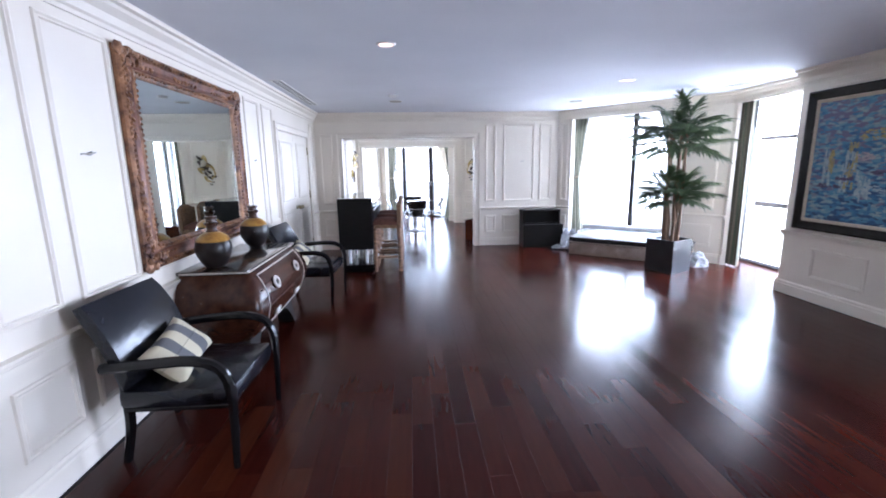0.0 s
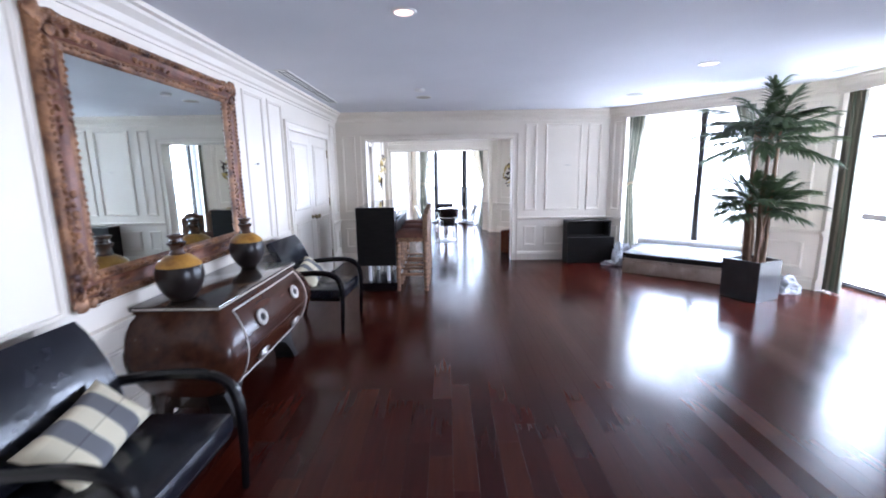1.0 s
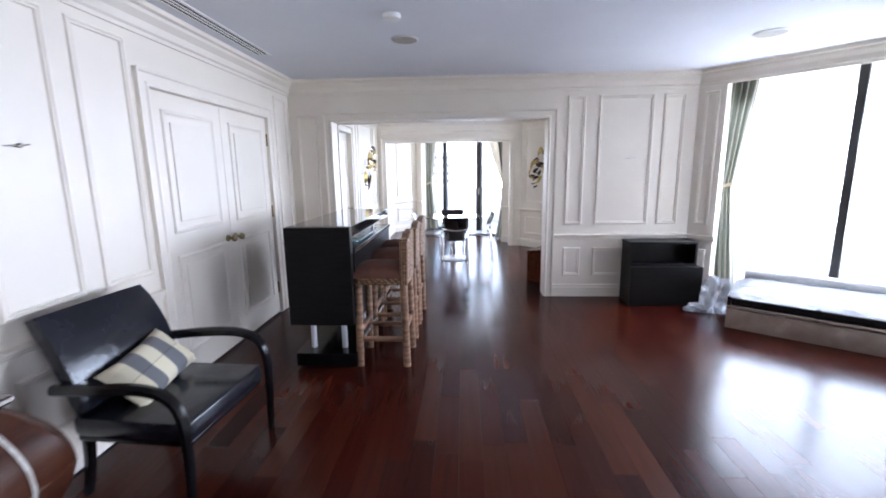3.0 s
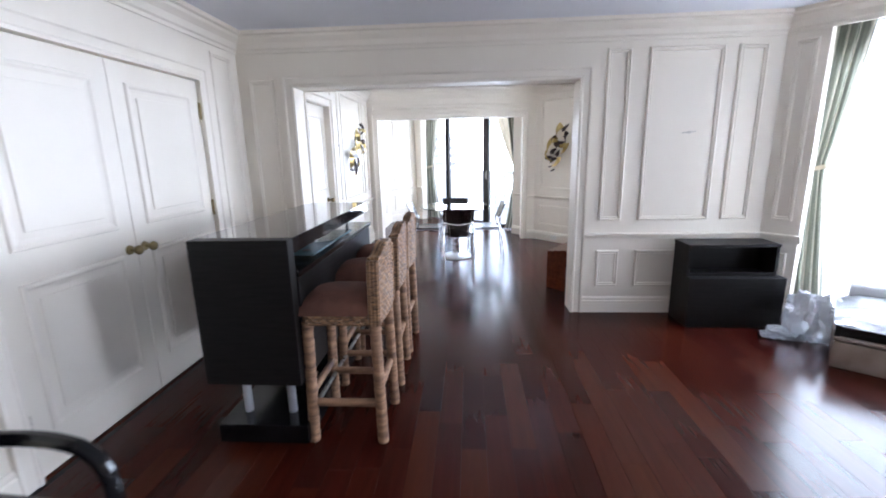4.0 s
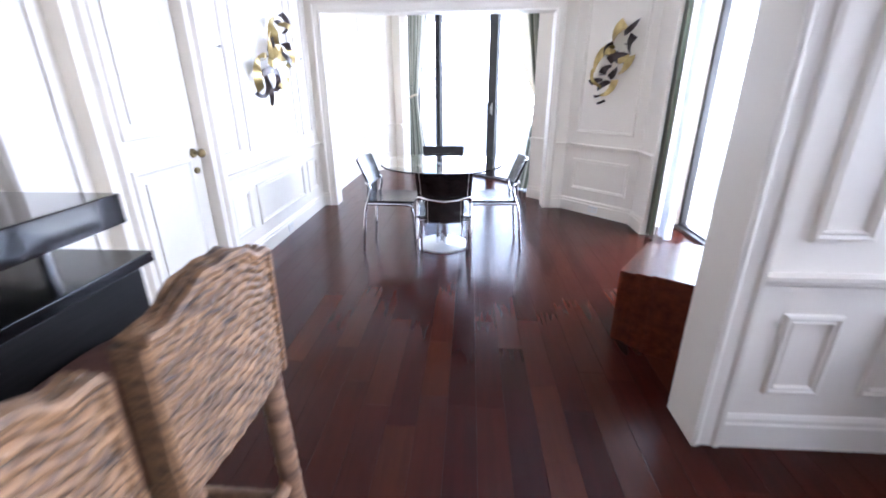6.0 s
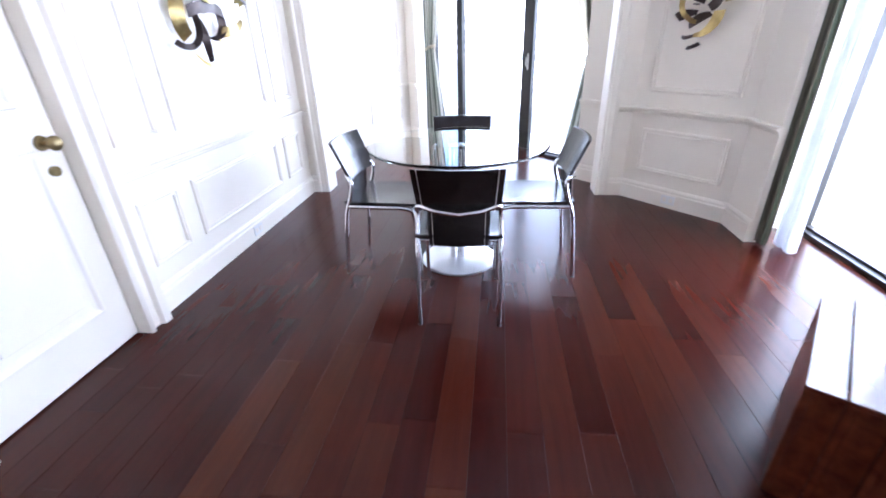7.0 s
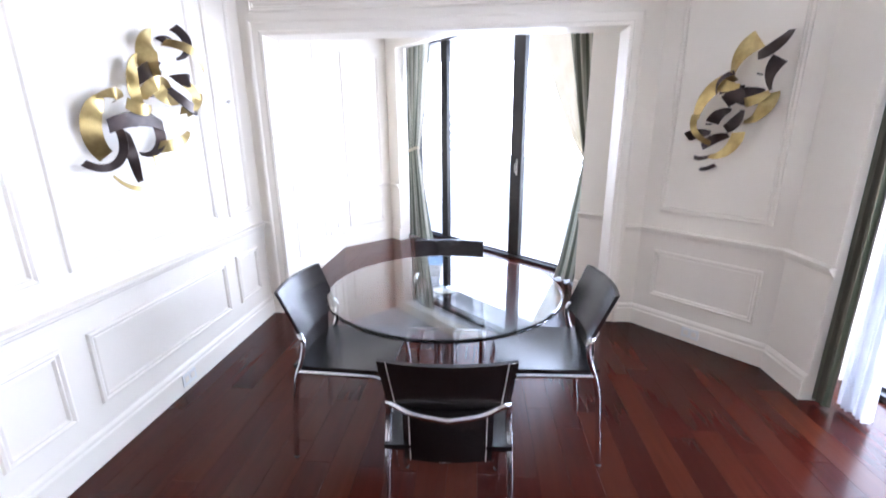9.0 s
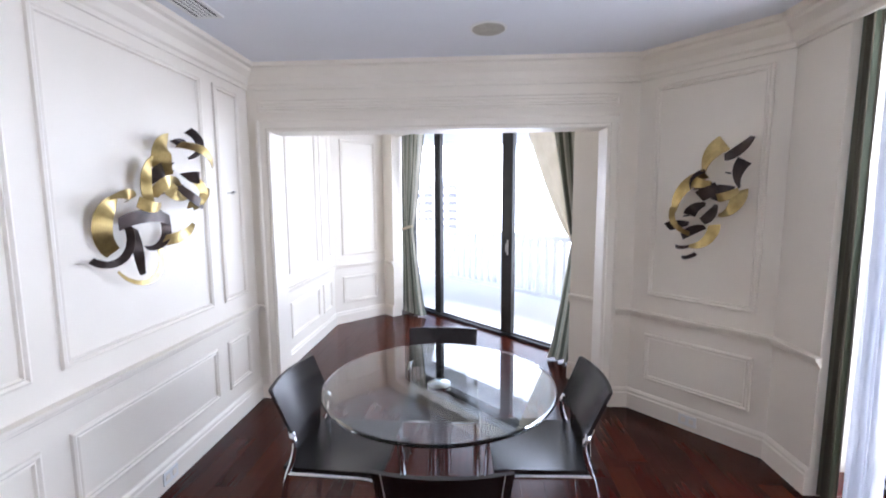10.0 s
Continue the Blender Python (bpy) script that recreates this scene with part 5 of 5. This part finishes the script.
    for name, (mat, spots) in inks.items():
        for u, v, w, h in spots:
            bm = bmesh.new()
            for k in range(22):
                s = c1 - (u + r2.uniform(-w, w) * 0.7) * W
                z = b0 + (v + r2.uniform(-h, h) * 0.6) * Hh
                a = r2.uniform(0.006, 0.018) if h > w else r2.uniform(0.012, 0.035)
                q = r2.uniform(0.02, 0.06) if h > w else r2.uniform(0.005, 0.012)
                d = 0.0185 + r2.uniform(0.0002, 0.002)
                bm.faces.new([bm.verts.new(x) for x in ((s - a, d, z - q), (s + a * 0.8, d, z - q * 0.9), (s + a * 0.5, d, z + q), (s - a * 0.6, d, z + q * 0.8))])
            part(name, bm, mat, p)


painting()


# ---- nest of tables ----
nest = thing("nesting_tables", "stack of three red cherry nesting tables", "side table", (2.18, 9.59, 0), -35)
for k in range(3):
    x0, x1, z = 0.085 * k, 0.46, 0.40 + 0.016 * k
    e = 0.024
    tb = part("table_top", boxes((x0, -0.022 * k, z, x1 + 0.02 * k, 0.56 + 0.012 * k, z + e - 0.009), bevel=0.002), CHERRY, nest)
    part("side_panel", boxes((x0, -0.022 * k, 0, x0 + 0.02, 0.56 + 0.012 * k, z - 0.0005), bevel=0.002), CHERRY, tb)
    part("back_panel", boxes((x0 + 0.0205, -0.022 * k + 0.0005, 0, x1 + 0.02 * k, -0.022 * k + 0.009, z - 0.0005)), CHERRY, tb)


# ---- dining table ----
def dining_table():
    t = thing("dining_table", "round glass dining table on a chrome pedestal", "dining table", (1.135, 11.06, 0))
    g, n, l, b = material("table_glass")
    b.inputs["Base Color"].default_value = (0.93, 0.98, 0.96, 1)
    b.inputs["Roughness"].default_value = 0.005
    b.inputs["IOR"].default_value = 1.42
    b.inputs["Transmission Weight"].default_value = 1.0
    bm = bmesh.new()
    lathe(bm, [(0.500, 0.723), (0.509, 0.726), (0.511, 0.730), (0.509, 0.734), (0.500, 0.737)], seg=96)
    top = part("glass_top", bm, g, t, "clear round glass top with a polished edge")
    top.visible_shadow = False
    bm = bmesh.new()
    lathe(bm, [(0.232, 0.0), (0.235, 0.004), (0.235, 0.014), (0.225, 0.02), (0.06, 0.026), (0.055, 0.028)], seg=64)
    part("base_plate", bm, SATIN, t, "round chrome base plate", True)
    for a in (90, 210, 330):
        x, y = 0.035 * math.cos(radians(a)), 0.035 * math.sin(radians(a))
        bm = bmesh.new()
        cyl(bm, (x, y, 0.0265), (x, y, 0.70), 0.022, seg=20)
        part("column", bm, CHROME, t, "chrome tube", True)
    bm = bmesh.new()
    lathe(bm, [(0.050, 0.700), (0.053, 0.704), (0.053, 0.716), (0.03, 0.7225)], seg=40)
    part("top_flange", bm, CHROME, t, "chrome flange", True)


dining_table()


def dining_chair():
    c = thing("dining_chair", "dark brown leather dining chair on slim chrome tubes", "dining chair", group="chairs round the glass table")
    for sg in (-1, 1):
        bm = bmesh.new()
        sweep(bm, spline([(0.192 * sg, -0.225, 0.0), (0.194 * sg, -0.210, 0.18), (0.192 * sg, -0.188, 0.38), (0.190 * sg, -0.150, 0.50), (0.188 * sg, -0.140, 0.565), (0.178 * sg, -0.158, 0.596), (0.10 * sg, -0.196, 0.584), (0.0, -0.208, 0.572)], 6), disc_prof(0.0120, 10), up=(0.3, 1, 0.2))
        part("rear_leg", bm, CHROME, c, "bent chrome tube", True)
        bm = bmesh.new()
        sweep(bm, spline([(0.196 * sg, 0.232, 0.0), (0.196 * sg, 0.222, 0.2), (0.194 * sg, 0.205, 0.385), (0.193 * sg, 0.17, 0.428), (0.192 * sg, 0.0, 0.432), (0.192 * sg, -0.17, 0.432)], 5), disc_prof(0.0118, 10), up=(1, 0, 0.1))
        part("front_leg", bm, CHROME, c, "bent chrome tube", True)
        for y in (-0.225, 0.232):
            bm = bmesh.new()
            cyl(bm, (0.194 * sg, y, 0.0), (0.194 * sg, y, 0.006), 0.0118)
            part("glide", bm, SLOT, c)
    for y in (0.19, -0.155):
        bm = bmesh.new()
        cyl(bm, (-0.19, y, 0.428), (0.19, y, 0.428), 0.009)
        part("crossbar", bm, CHROME, c, "chrome crossbar", True)
    bm, rows = bmesh.new(), []
    for j in range(13):
        v = j / 12
        row = []
        for i in range(13):
            u = -1 + i / 6
            y = -0.19 + 0.41 * v
            sag = -0.012 * (1 - u * u) * (1 - (2 * v - 1) ** 2)
            row.append((0.198 * u, y, 0.447 + sag + 0.010 * max(0, 0.15 - v) * 10 * 0.3))
        rows.append(row)
    for dz in (0.0, 0.016):
        g = [[bm.verts.new((x, y, z + dz)) for x, y, z in row] for row in rows]
        for j in range(12):
            for i in range(12):
                bm.faces.new((g[j][i], g[j][i + 1], g[j + 1][i + 1], g[j + 1][i]))
        if dz == 0.0:
            lo = g
    n = 12
    rim = [(0, i) for i in range(n)] + [(j, n) for j in range(n)] + [(n, i) for i in range(n, 0, -1)] + [(j, 0) for j in range(n, 0, -1)]
    for (a, b), (d, e) in zip(rim, rim[1:] + rim[:1]):
        bm.faces.new((lo[a][b], lo[d][e], g[d][e], g[a][b]))
    part("seat", bm, CHAIR_LEATHER, c, "dark leather sling seat", True)

    def sheet(name, w0, w1, z0, z1, y0, y1, bow, thick, label):
        bm, nn = bmesh.new(), 14
        grids = []
        for dy in (0.0, thick):
            gg = []
            for j in range(9):
                v = j / 8
                row = []
                for i in range(nn + 1):
                    u = -1 + 2 * i / nn
                    w = w0 + (w1 - w0) * v
                    row.append(bm.verts.new((w * u, y0 + (y1 - y0) * v - bow * (1 - u * u) + dy, z0 + (z1 - z0) * v)))
                gg.append(row)
            grids.append(gg)
            for j in range(8):
                for i in range(nn):
                    bm.faces.new((gg[j][i], gg[j][i + 1], gg[j + 1][i + 1], gg[j + 1][i]))
        lo, hi = grids
        rim = [(0, i) for i in range(nn)] + [(j, nn) for j in range(8)] + [(8, i) for i in range(nn, 0, -1)] + [(j, 0) for j in range(8, 0, -1)]
        for (a, b), (d, e) in zip(rim, rim[1:] + rim[:1]):
            bm.faces.new((lo[a][b], lo[d][e], hi[d][e], hi[a][b]))
        ob = part(name, bm, CHAIR_LEATHER, c, label, True)
        for u in (-0.86, 0.86):
            sb = bmesh.new()
            pts = []
            for j in range(9):
                v = j / 8
                pts.append(((w0 + (w1 - w0) * v) * u, y0 + (y1 - y0) * v - bow * (1 - u * u) - 0.0012, z0 + (z1 - z0) * v))
            sweep(sb, pts, disc_prof(0.0013, 5), up=(0, 1, 0))
            part("stitching", sb, STITCH, ob)

    sheet("backrest", 0.188, 0.200, 0.574, 0.786, -0.150, -0.238, 0.030, 0.016, "dark leather backrest with pale stitching")
    sheet("back_flap", 0.136, 0.140, 0.415, 0.592, -0.186, -0.176, 0.016, 0.010, "dark leather flap below the backrest")
    return c


dchair = dining_chair()
dchair.matrix_basis = pose(1.186, 10.575, 0, 0, 0, 2.5)
for x, y, a in ((0.715, 11.005, -93), (1.580, 11.055, 92), (1.115, 11.455, 181)):
    copy_thing(dchair, pose(x, y, 0, 0, 0, a))


# ---- metal wall sculptures ----
RIBBON_GOLD = noisy("ribbon_brass", (0.30, 0.21, 0.075), (0.62, 0.47, 0.20), 11, 0.34, 0.10, metal=0.9, bump=0.2, bump_scale=40)
RIBBON_DARK = noisy("ribbon_dark_bronze", (0.022, 0.015, 0.013), (0.075, 0.050, 0.042), 9, 0.40, 0.10, metal=0.6, bump=0.2, bump_scale=40)


def sculpture(run, s, z, seed, lean, grow, label, gold, dark):
    """A cluster of curled metal ribbons; each: across, up, radius, first angle, last angle, width."""
    w = thing("wall_sculpture", label, "wall sculpture", group="metal wall sculptures")
    w.matrix_basis = run.m @ Matrix.Translation((s, 0, z))
    r = random.Random(seed)
    out = Vector((0, 1, 0))
    for mat, curls in ((RIBBON_GOLD, gold), (RIBBON_DARK, dark)):
        for a, b, rad, a0, a1, wide in curls:
            dep, lift, tilt, twist = r.uniform(0.045, 0.105), r.uniform(0.01, 0.045), r.uniform(-0.2, 0.3), r.choice((-1, 1)) * r.uniform(0.8, 1.7)
            taper = r.uniform(0.1, 0.75)
            bm, rings, n = bmesh.new(), [], 18
            for i in range(n + 1):
                t = i / n
                th = radians(a0 + (a1 - a0) * t)
                radial = Vector((-math.cos(th), 0, math.sin(th)))
                p = Vector((-a, 0, b)) + radial * rad + out * (dep + lift * math.sin(math.pi * t))
                k = tilt + lean * math.cos(th) + twist * (t - 0.5)
                across = radial * math.cos(k) + out * math.sin(k)
                thick = out * math.cos(k) - radial * math.sin(k)
                half = across * wide * grow * 0.5 * (1 - taper * t ** 2)
                rings.append([bm.verts.new(p + half * q + thick * e) for q, e in ((-1, -0.0015), (1, -0.0015), (1, 0.0015), (-1, 0.0015))])
            for c, d in zip(rings, rings[1:]):
                for q in range(4):
                    bm.faces.new((c[q], c[(q + 1) % 4], d[(q + 1) % 4], d[q]))
            bm.faces.new(rings[0][::-1])
            bm.faces.new(rings[-1])
            part("ribbon", bm, mat, w, smooth=True)
    for q, h in ((-0.12, -0.10), (0.02, 0.04), (0.10, 0.16)):
        bm = bmesh.new()
        cyl(bm, (-q, 0, h), (-q, 0.075, h), 0.005, seg=8)
        part("wall_stud", bm, RIBBON_DARK, w)


sculpture(d_left, 12.37 - 11.33, 1.54, 4, 0.62, 1.18, "curled brass and bronze ribbon sculpture on the panelled wall",
          [(-0.247, -0.123, 0.12, 98, 240, 0.064), (0.007, 0.074, 0.135, 115, 240, 0.052), (0.116, 0.215, 0.10, 108, 235, 0.078),
           (-0.083, 0.12, 0.15, 235, 295, 0.05), (0.17, -0.11, 0.41, 95, 50, 0.04), (0.0, 0.25, 0.45, 270, 303, 0.055),
           (-0.212, -0.238, 0.14, 0, -150, 0.028), (0.1, 0.3, 0.33, 282, 318, 0.035), (-0.25, -0.06, 0.09, 50, 130, 0.05),
           (0.04, -0.01, 0.11, 55, 165, 0.055), (0.13, 0.13, 0.10, 195, 320, 0.06), (0.20, 0.05, 0.09, -65, 55, 0.042)],
          [(0.226, 0.319, 0.085, 62, -70, 0.042), (0.1, -0.05, 0.22, 93, 147, 0.07), (0.22, -0.1, 0.23, 102, 78, 0.06),
           (0.3, 0.2, 0.22, 212, 276, 0.05), (-0.11, -0.5, 0.43, 113, 68, 0.055), (-0.065, -0.134, 0.10, 55, -110, 0.042),
           (-0.353, -0.144, 0.13, 12, -128, 0.030), (-0.02, -0.22, 0.18, 148, 228, 0.042), (0.18, 0.23, 0.09, 122, 52, 0.03)])
sculpture(d_angle, 0.375, 1.53, 9, 0.25, 1.32, "curled brass and bronze ribbon sculpture on the angled wall",
          [(0.2, 0.15, 0.22, 122, 175, 0.075), (0.1, -0.1, 0.28, 112, 174, 0.055), (0.0, -0.05, 0.175, 178, 246, 0.03),
           (0.07, 0.02, 0.11, 18, -88, 0.065), (-0.06, -0.16, 0.125, 6, -95, 0.05), (0.0, 0.25, 0.15, 243, 284, 0.05), (0.05, 0.2, 0.19, 276, 312, 0.04)],
          [(0.08, 0.40, 0.15, -17, -86, 0.06), (0.35, 0.13, 0.18, 148, 200, 0.06), (0.1, -0.2, 0.26, 122, 80, 0.058), (0.02, -0.14, 0.115, 156, 98, 0.055),
           (-0.1, -0.5, 0.35, 112, 90, 0.05), (0.05, -0.4, 0.24, 136, 100, 0.045), (-0.06, -0.02, 0.12, -3, -66, 0.05), (0.02, 0.08, 0.10, 105, 192, 0.02),
           (-0.11, -0.28, 0.085, -42, -104, 0.02), (-0.13, -0.15, 0.15, -104, -52, 0.02), (0.11, 0.12, 0.10, 190, 300, 0.06), (-0.02, 0.0, 0.09, 20, 125, 0.05)])
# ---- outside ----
# Flat ground far below; its haziness is only the pale colour.
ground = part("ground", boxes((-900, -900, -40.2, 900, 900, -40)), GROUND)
tagged(ground, "distant ground far below the balcony, coloured pale to look hazy", "ground", kind="structure")
# Added glowing ring in place of bright distant sky; no real haze.
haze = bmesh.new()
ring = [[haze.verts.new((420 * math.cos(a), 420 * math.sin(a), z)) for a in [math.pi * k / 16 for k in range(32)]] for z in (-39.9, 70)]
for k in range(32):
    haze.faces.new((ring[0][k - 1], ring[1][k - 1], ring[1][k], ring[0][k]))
backdrop = part("backdrop", haze, HAZE_GLOW)
tagged(backdrop, "glowing white backdrop ring standing in for bright sky on the horizon", "sky", kind="structure")
slab = part("balcony_floor", boxes((5.75, -1.0, -0.28, 9.2, 2.9, -0.06), (3.25, 3.0, -0.28, 9.2, 9.3, -0.06), (3.62, 9.3, -0.28, 6.0, 12.4, -0.06), (-2.2, 12.7, -0.28, 5.6, 20.6, -0.065)), TILE)
tagged(slab, "pale tiled balcony floor in bright daylight", "balcony", kind="structure")
roof = part("balcony_soffit", boxes((6.451, -1.0, 2.50, 7.4, 9.3, 2.68), (-0.9, 16.201, 2.50, 4.6, 16.9, 2.68)), STUCCO)
tagged(roof, "white plastered underside of the balcony above", "balcony", kind="structure")


def balustrade(p, q):
    """White balcony railing with square balusters."""
    rail = thing("balcony_railing", "white painted balcony railing with square balusters", "railing", (*p, -0.06))
    v = Vector((q[0] - p[0], q[1] - p[1], 0))
    n, L = int(v.length / 0.16), v.length
    rail.matrix_basis = Matrix.Translation((*p, -0.06)) @ Matrix.Rotation(math.atan2(v.y, v.x), 4, "Z")
    part("top_rail", boxes((0, -0.05, 0.98, L, 0.05, 1.06), bevel=0.01), STUCCO, rail)
    part("bottom_rail", boxes((0, -0.04, 0.08, L, 0.04, 0.15), bevel=0.01), STUCCO, rail)
    first = part("baluster", boxes((-0.035, -0.03, 0.15, 0.035, 0.03, 0.98)), STUCCO, rail)
    first.location.x = 0.08
    for i in range(1, n):
        o = first.copy()
        scene.collection.objects.link(o)
        o.location.x = 0.08 + i * L / n
    for x in (0.0, L / 2, L):
        part("foot", boxes((x - 0.04, -0.05, 0.0, x + 0.04, 0.05, 0.08)), STUCCO, rail)


balustrade((4.6, 13.6), (-0.9, 19.45))
balustrade((8.0, 4.6), (6.1, 10.2))


def tower(x, y, turn, w, d, storeys, label):
    """A far apartment block with bands of windows and balconies."""
    t = thing("apartment_building", label, "building", (x, y, -40), turn)
    part("wall", boxes((-w / 2, -d / 2, 0, w / 2, d / 2, storeys * 3.2)), FAR_WALL, t)
    part("roof", boxes((-w / 2 - 0.5, -d / 2 - 0.5, storeys * 3.2, w / 2 + 0.5, d / 2 + 0.5, storeys * 3.2 + 1.2)), FAR_WALL, t)
    win = bmesh.new()
    box(win, -1.7, -0.12, -0.8, 1.7, 0.12, 0.8)
    first = part("window", win, FAR_GLASS, t)
    first.location = (-w / 2 + 3, -d / 2, 2)
    for k in range(storeys):
        part("balcony", boxes((-w / 2, -d / 2 - 1.4, k * 3.2 - 0.1, w / 2, -d / 2 - 0.002, k * 3.2 + 0.25)), FAR_WALL, t)
        for i in range(int((w - 3) / 5)):
            if k or i:
                o = first.copy()
                scene.collection.objects.link(o)
                o.location = (-w / 2 + 3 + 5 * i, -d / 2, k * 3.2 + 2)


tower(-30, 190, 8, 60, 16, 15, "pale far apartment tower with bands of balconies")

# ---- floor ----
ROOMS = [
    [(-0.68, -1.6), (5.43, -1.6), (5.43, 5.3), (6.26, 5.3), (6.26, 6.95), (6.13, 7.08), (4.30, 9.19), (3.98, 8.9), (-0.68, 8.9)],
    [(-0.18, 8.8), (2.265, 8.8), (2.265, 9.1), (-0.18, 9.1)],
    [(-0.44, 9.03), (3.06, 9.03), (3.06, 9.8), (3.48, 9.8), (3.48, 11.6), (3.1, 11.75), (2.44, 12.45), (-0.44, 12.45)],
    [(-0.46, 12.37), (2.36, 12.37), (2.62, 13.05), (0.50, 15.23), (0.1, 14.97), (-0.46, 14.35)],
]
under = bmesh.new()
for k, room in enumerate(ROOMS):
    top = [under.verts.new((x, y, -0.010 - 0.002 * k)) for x, y in room]
    low = [under.verts.new((x, y, -0.10 - 0.002 * k)) for x, y in room]
    under.faces.new(top)
    under.faces.new(low[::-1])
    for i in range(len(room)):
        j = (i + 1) % len(room)
        under.faces.new((top[j], top[i], low[i], low[j]))
floor = part("floor", under, SLOT)
tagged(floor, "glossy dark red mahogany plank floor", "floor", kind="structure")

WIDE, LENGTHS = 0.128, (0.45, 0.6, 0.75, 0.9, 1.05, 1.2)


def spans_at(x):
    """The stretches of y that lie in some room at this x."""
    found = []
    for room in ROOMS:
        cuts = []
        for (x0, y0), (x1, y1) in zip(room, room[1:] + room[:1]):
            if (x0 <= x) != (x1 <= x):
                cuts.append(y0 + (y1 - y0) * (x - x0) / (x1 - x0))
        cuts.sort()
        found += list(zip(cuts[::2], cuts[1::2]))
    found.sort()
    merged = []
    for a, b in found:
        if merged and a <= merged[-1][1] + 0.01:
            merged[-1][1] = max(merged[-1][1], b)
        else:
            merged.append([a, b])
    return merged


def plank_mesh(bm, x, y0, y1):
    """One bevelled board, its joints left open by a hair."""
    g, c, w = 0.0005, 0.0003, WIDE
    lo = [bm.verts.new(v) for v in ((x + g, y0 + g, -0.008), (x + w - g, y0 + g, -0.008), (x + w - g, y1 - g, -0.008), (x + g, y1 - g, -0.008))]
    mid = [bm.verts.new((v.co.x, v.co.y, -0.0002)) for v in lo]
    hi = [bm.verts.new(v) for v in ((x + g + c, y0 + g + c, 0), (x + w - g - c, y0 + g + c, 0), (x + w - g - c, y1 - g - c, 0), (x + g + c, y1 - g - c, 0))]
    bm.faces.new(hi)
    for a, b in ((lo, mid), (mid, hi)):
        for i in range(4):
            j = (i + 1) % 4
            bm.faces.new((a[i], a[j], b[j], b[i]))


rng = random.Random(5)
shared, rest, made = {}, bmesh.new(), 0
for row in range(60):
    x = -0.76 + row * WIDE
    for y0, y1 in spans_at(x + WIDE / 2):
        y = y0 - rng.uniform(0.0, 0.8)
        while y < y1 - 0.02:
            size = rng.choice(LENGTHS)
            a, b = max(y, y0), min(y + size, y1)
            if a - y1 > -0.15:
                break
            if y1 - b < 0.2:
                b = y1
            near = -0.1 < x < 2.55 and 3.6 < a < 12.2
            if near and made < 300:
                key = round(b - a, 3)
                if key not in shared:
                    bm = bmesh.new()
                    plank_mesh(bm, 0, 0, b - a)
                    first = part("plank", bm, PLANK, floor)
                    shared[key] = first.data
                    ob = first
                else:
                    ob = new("plank", shared[key])
                    ob.parent = floor
                ob.location = (x, a, 0)
                made += 1
            elif b - a > 0.02:
                plank_mesh(rest, x, a, b)
            y = b
more = part("plank", rest, PLANK, floor)
tagged(more, kind="stuff")
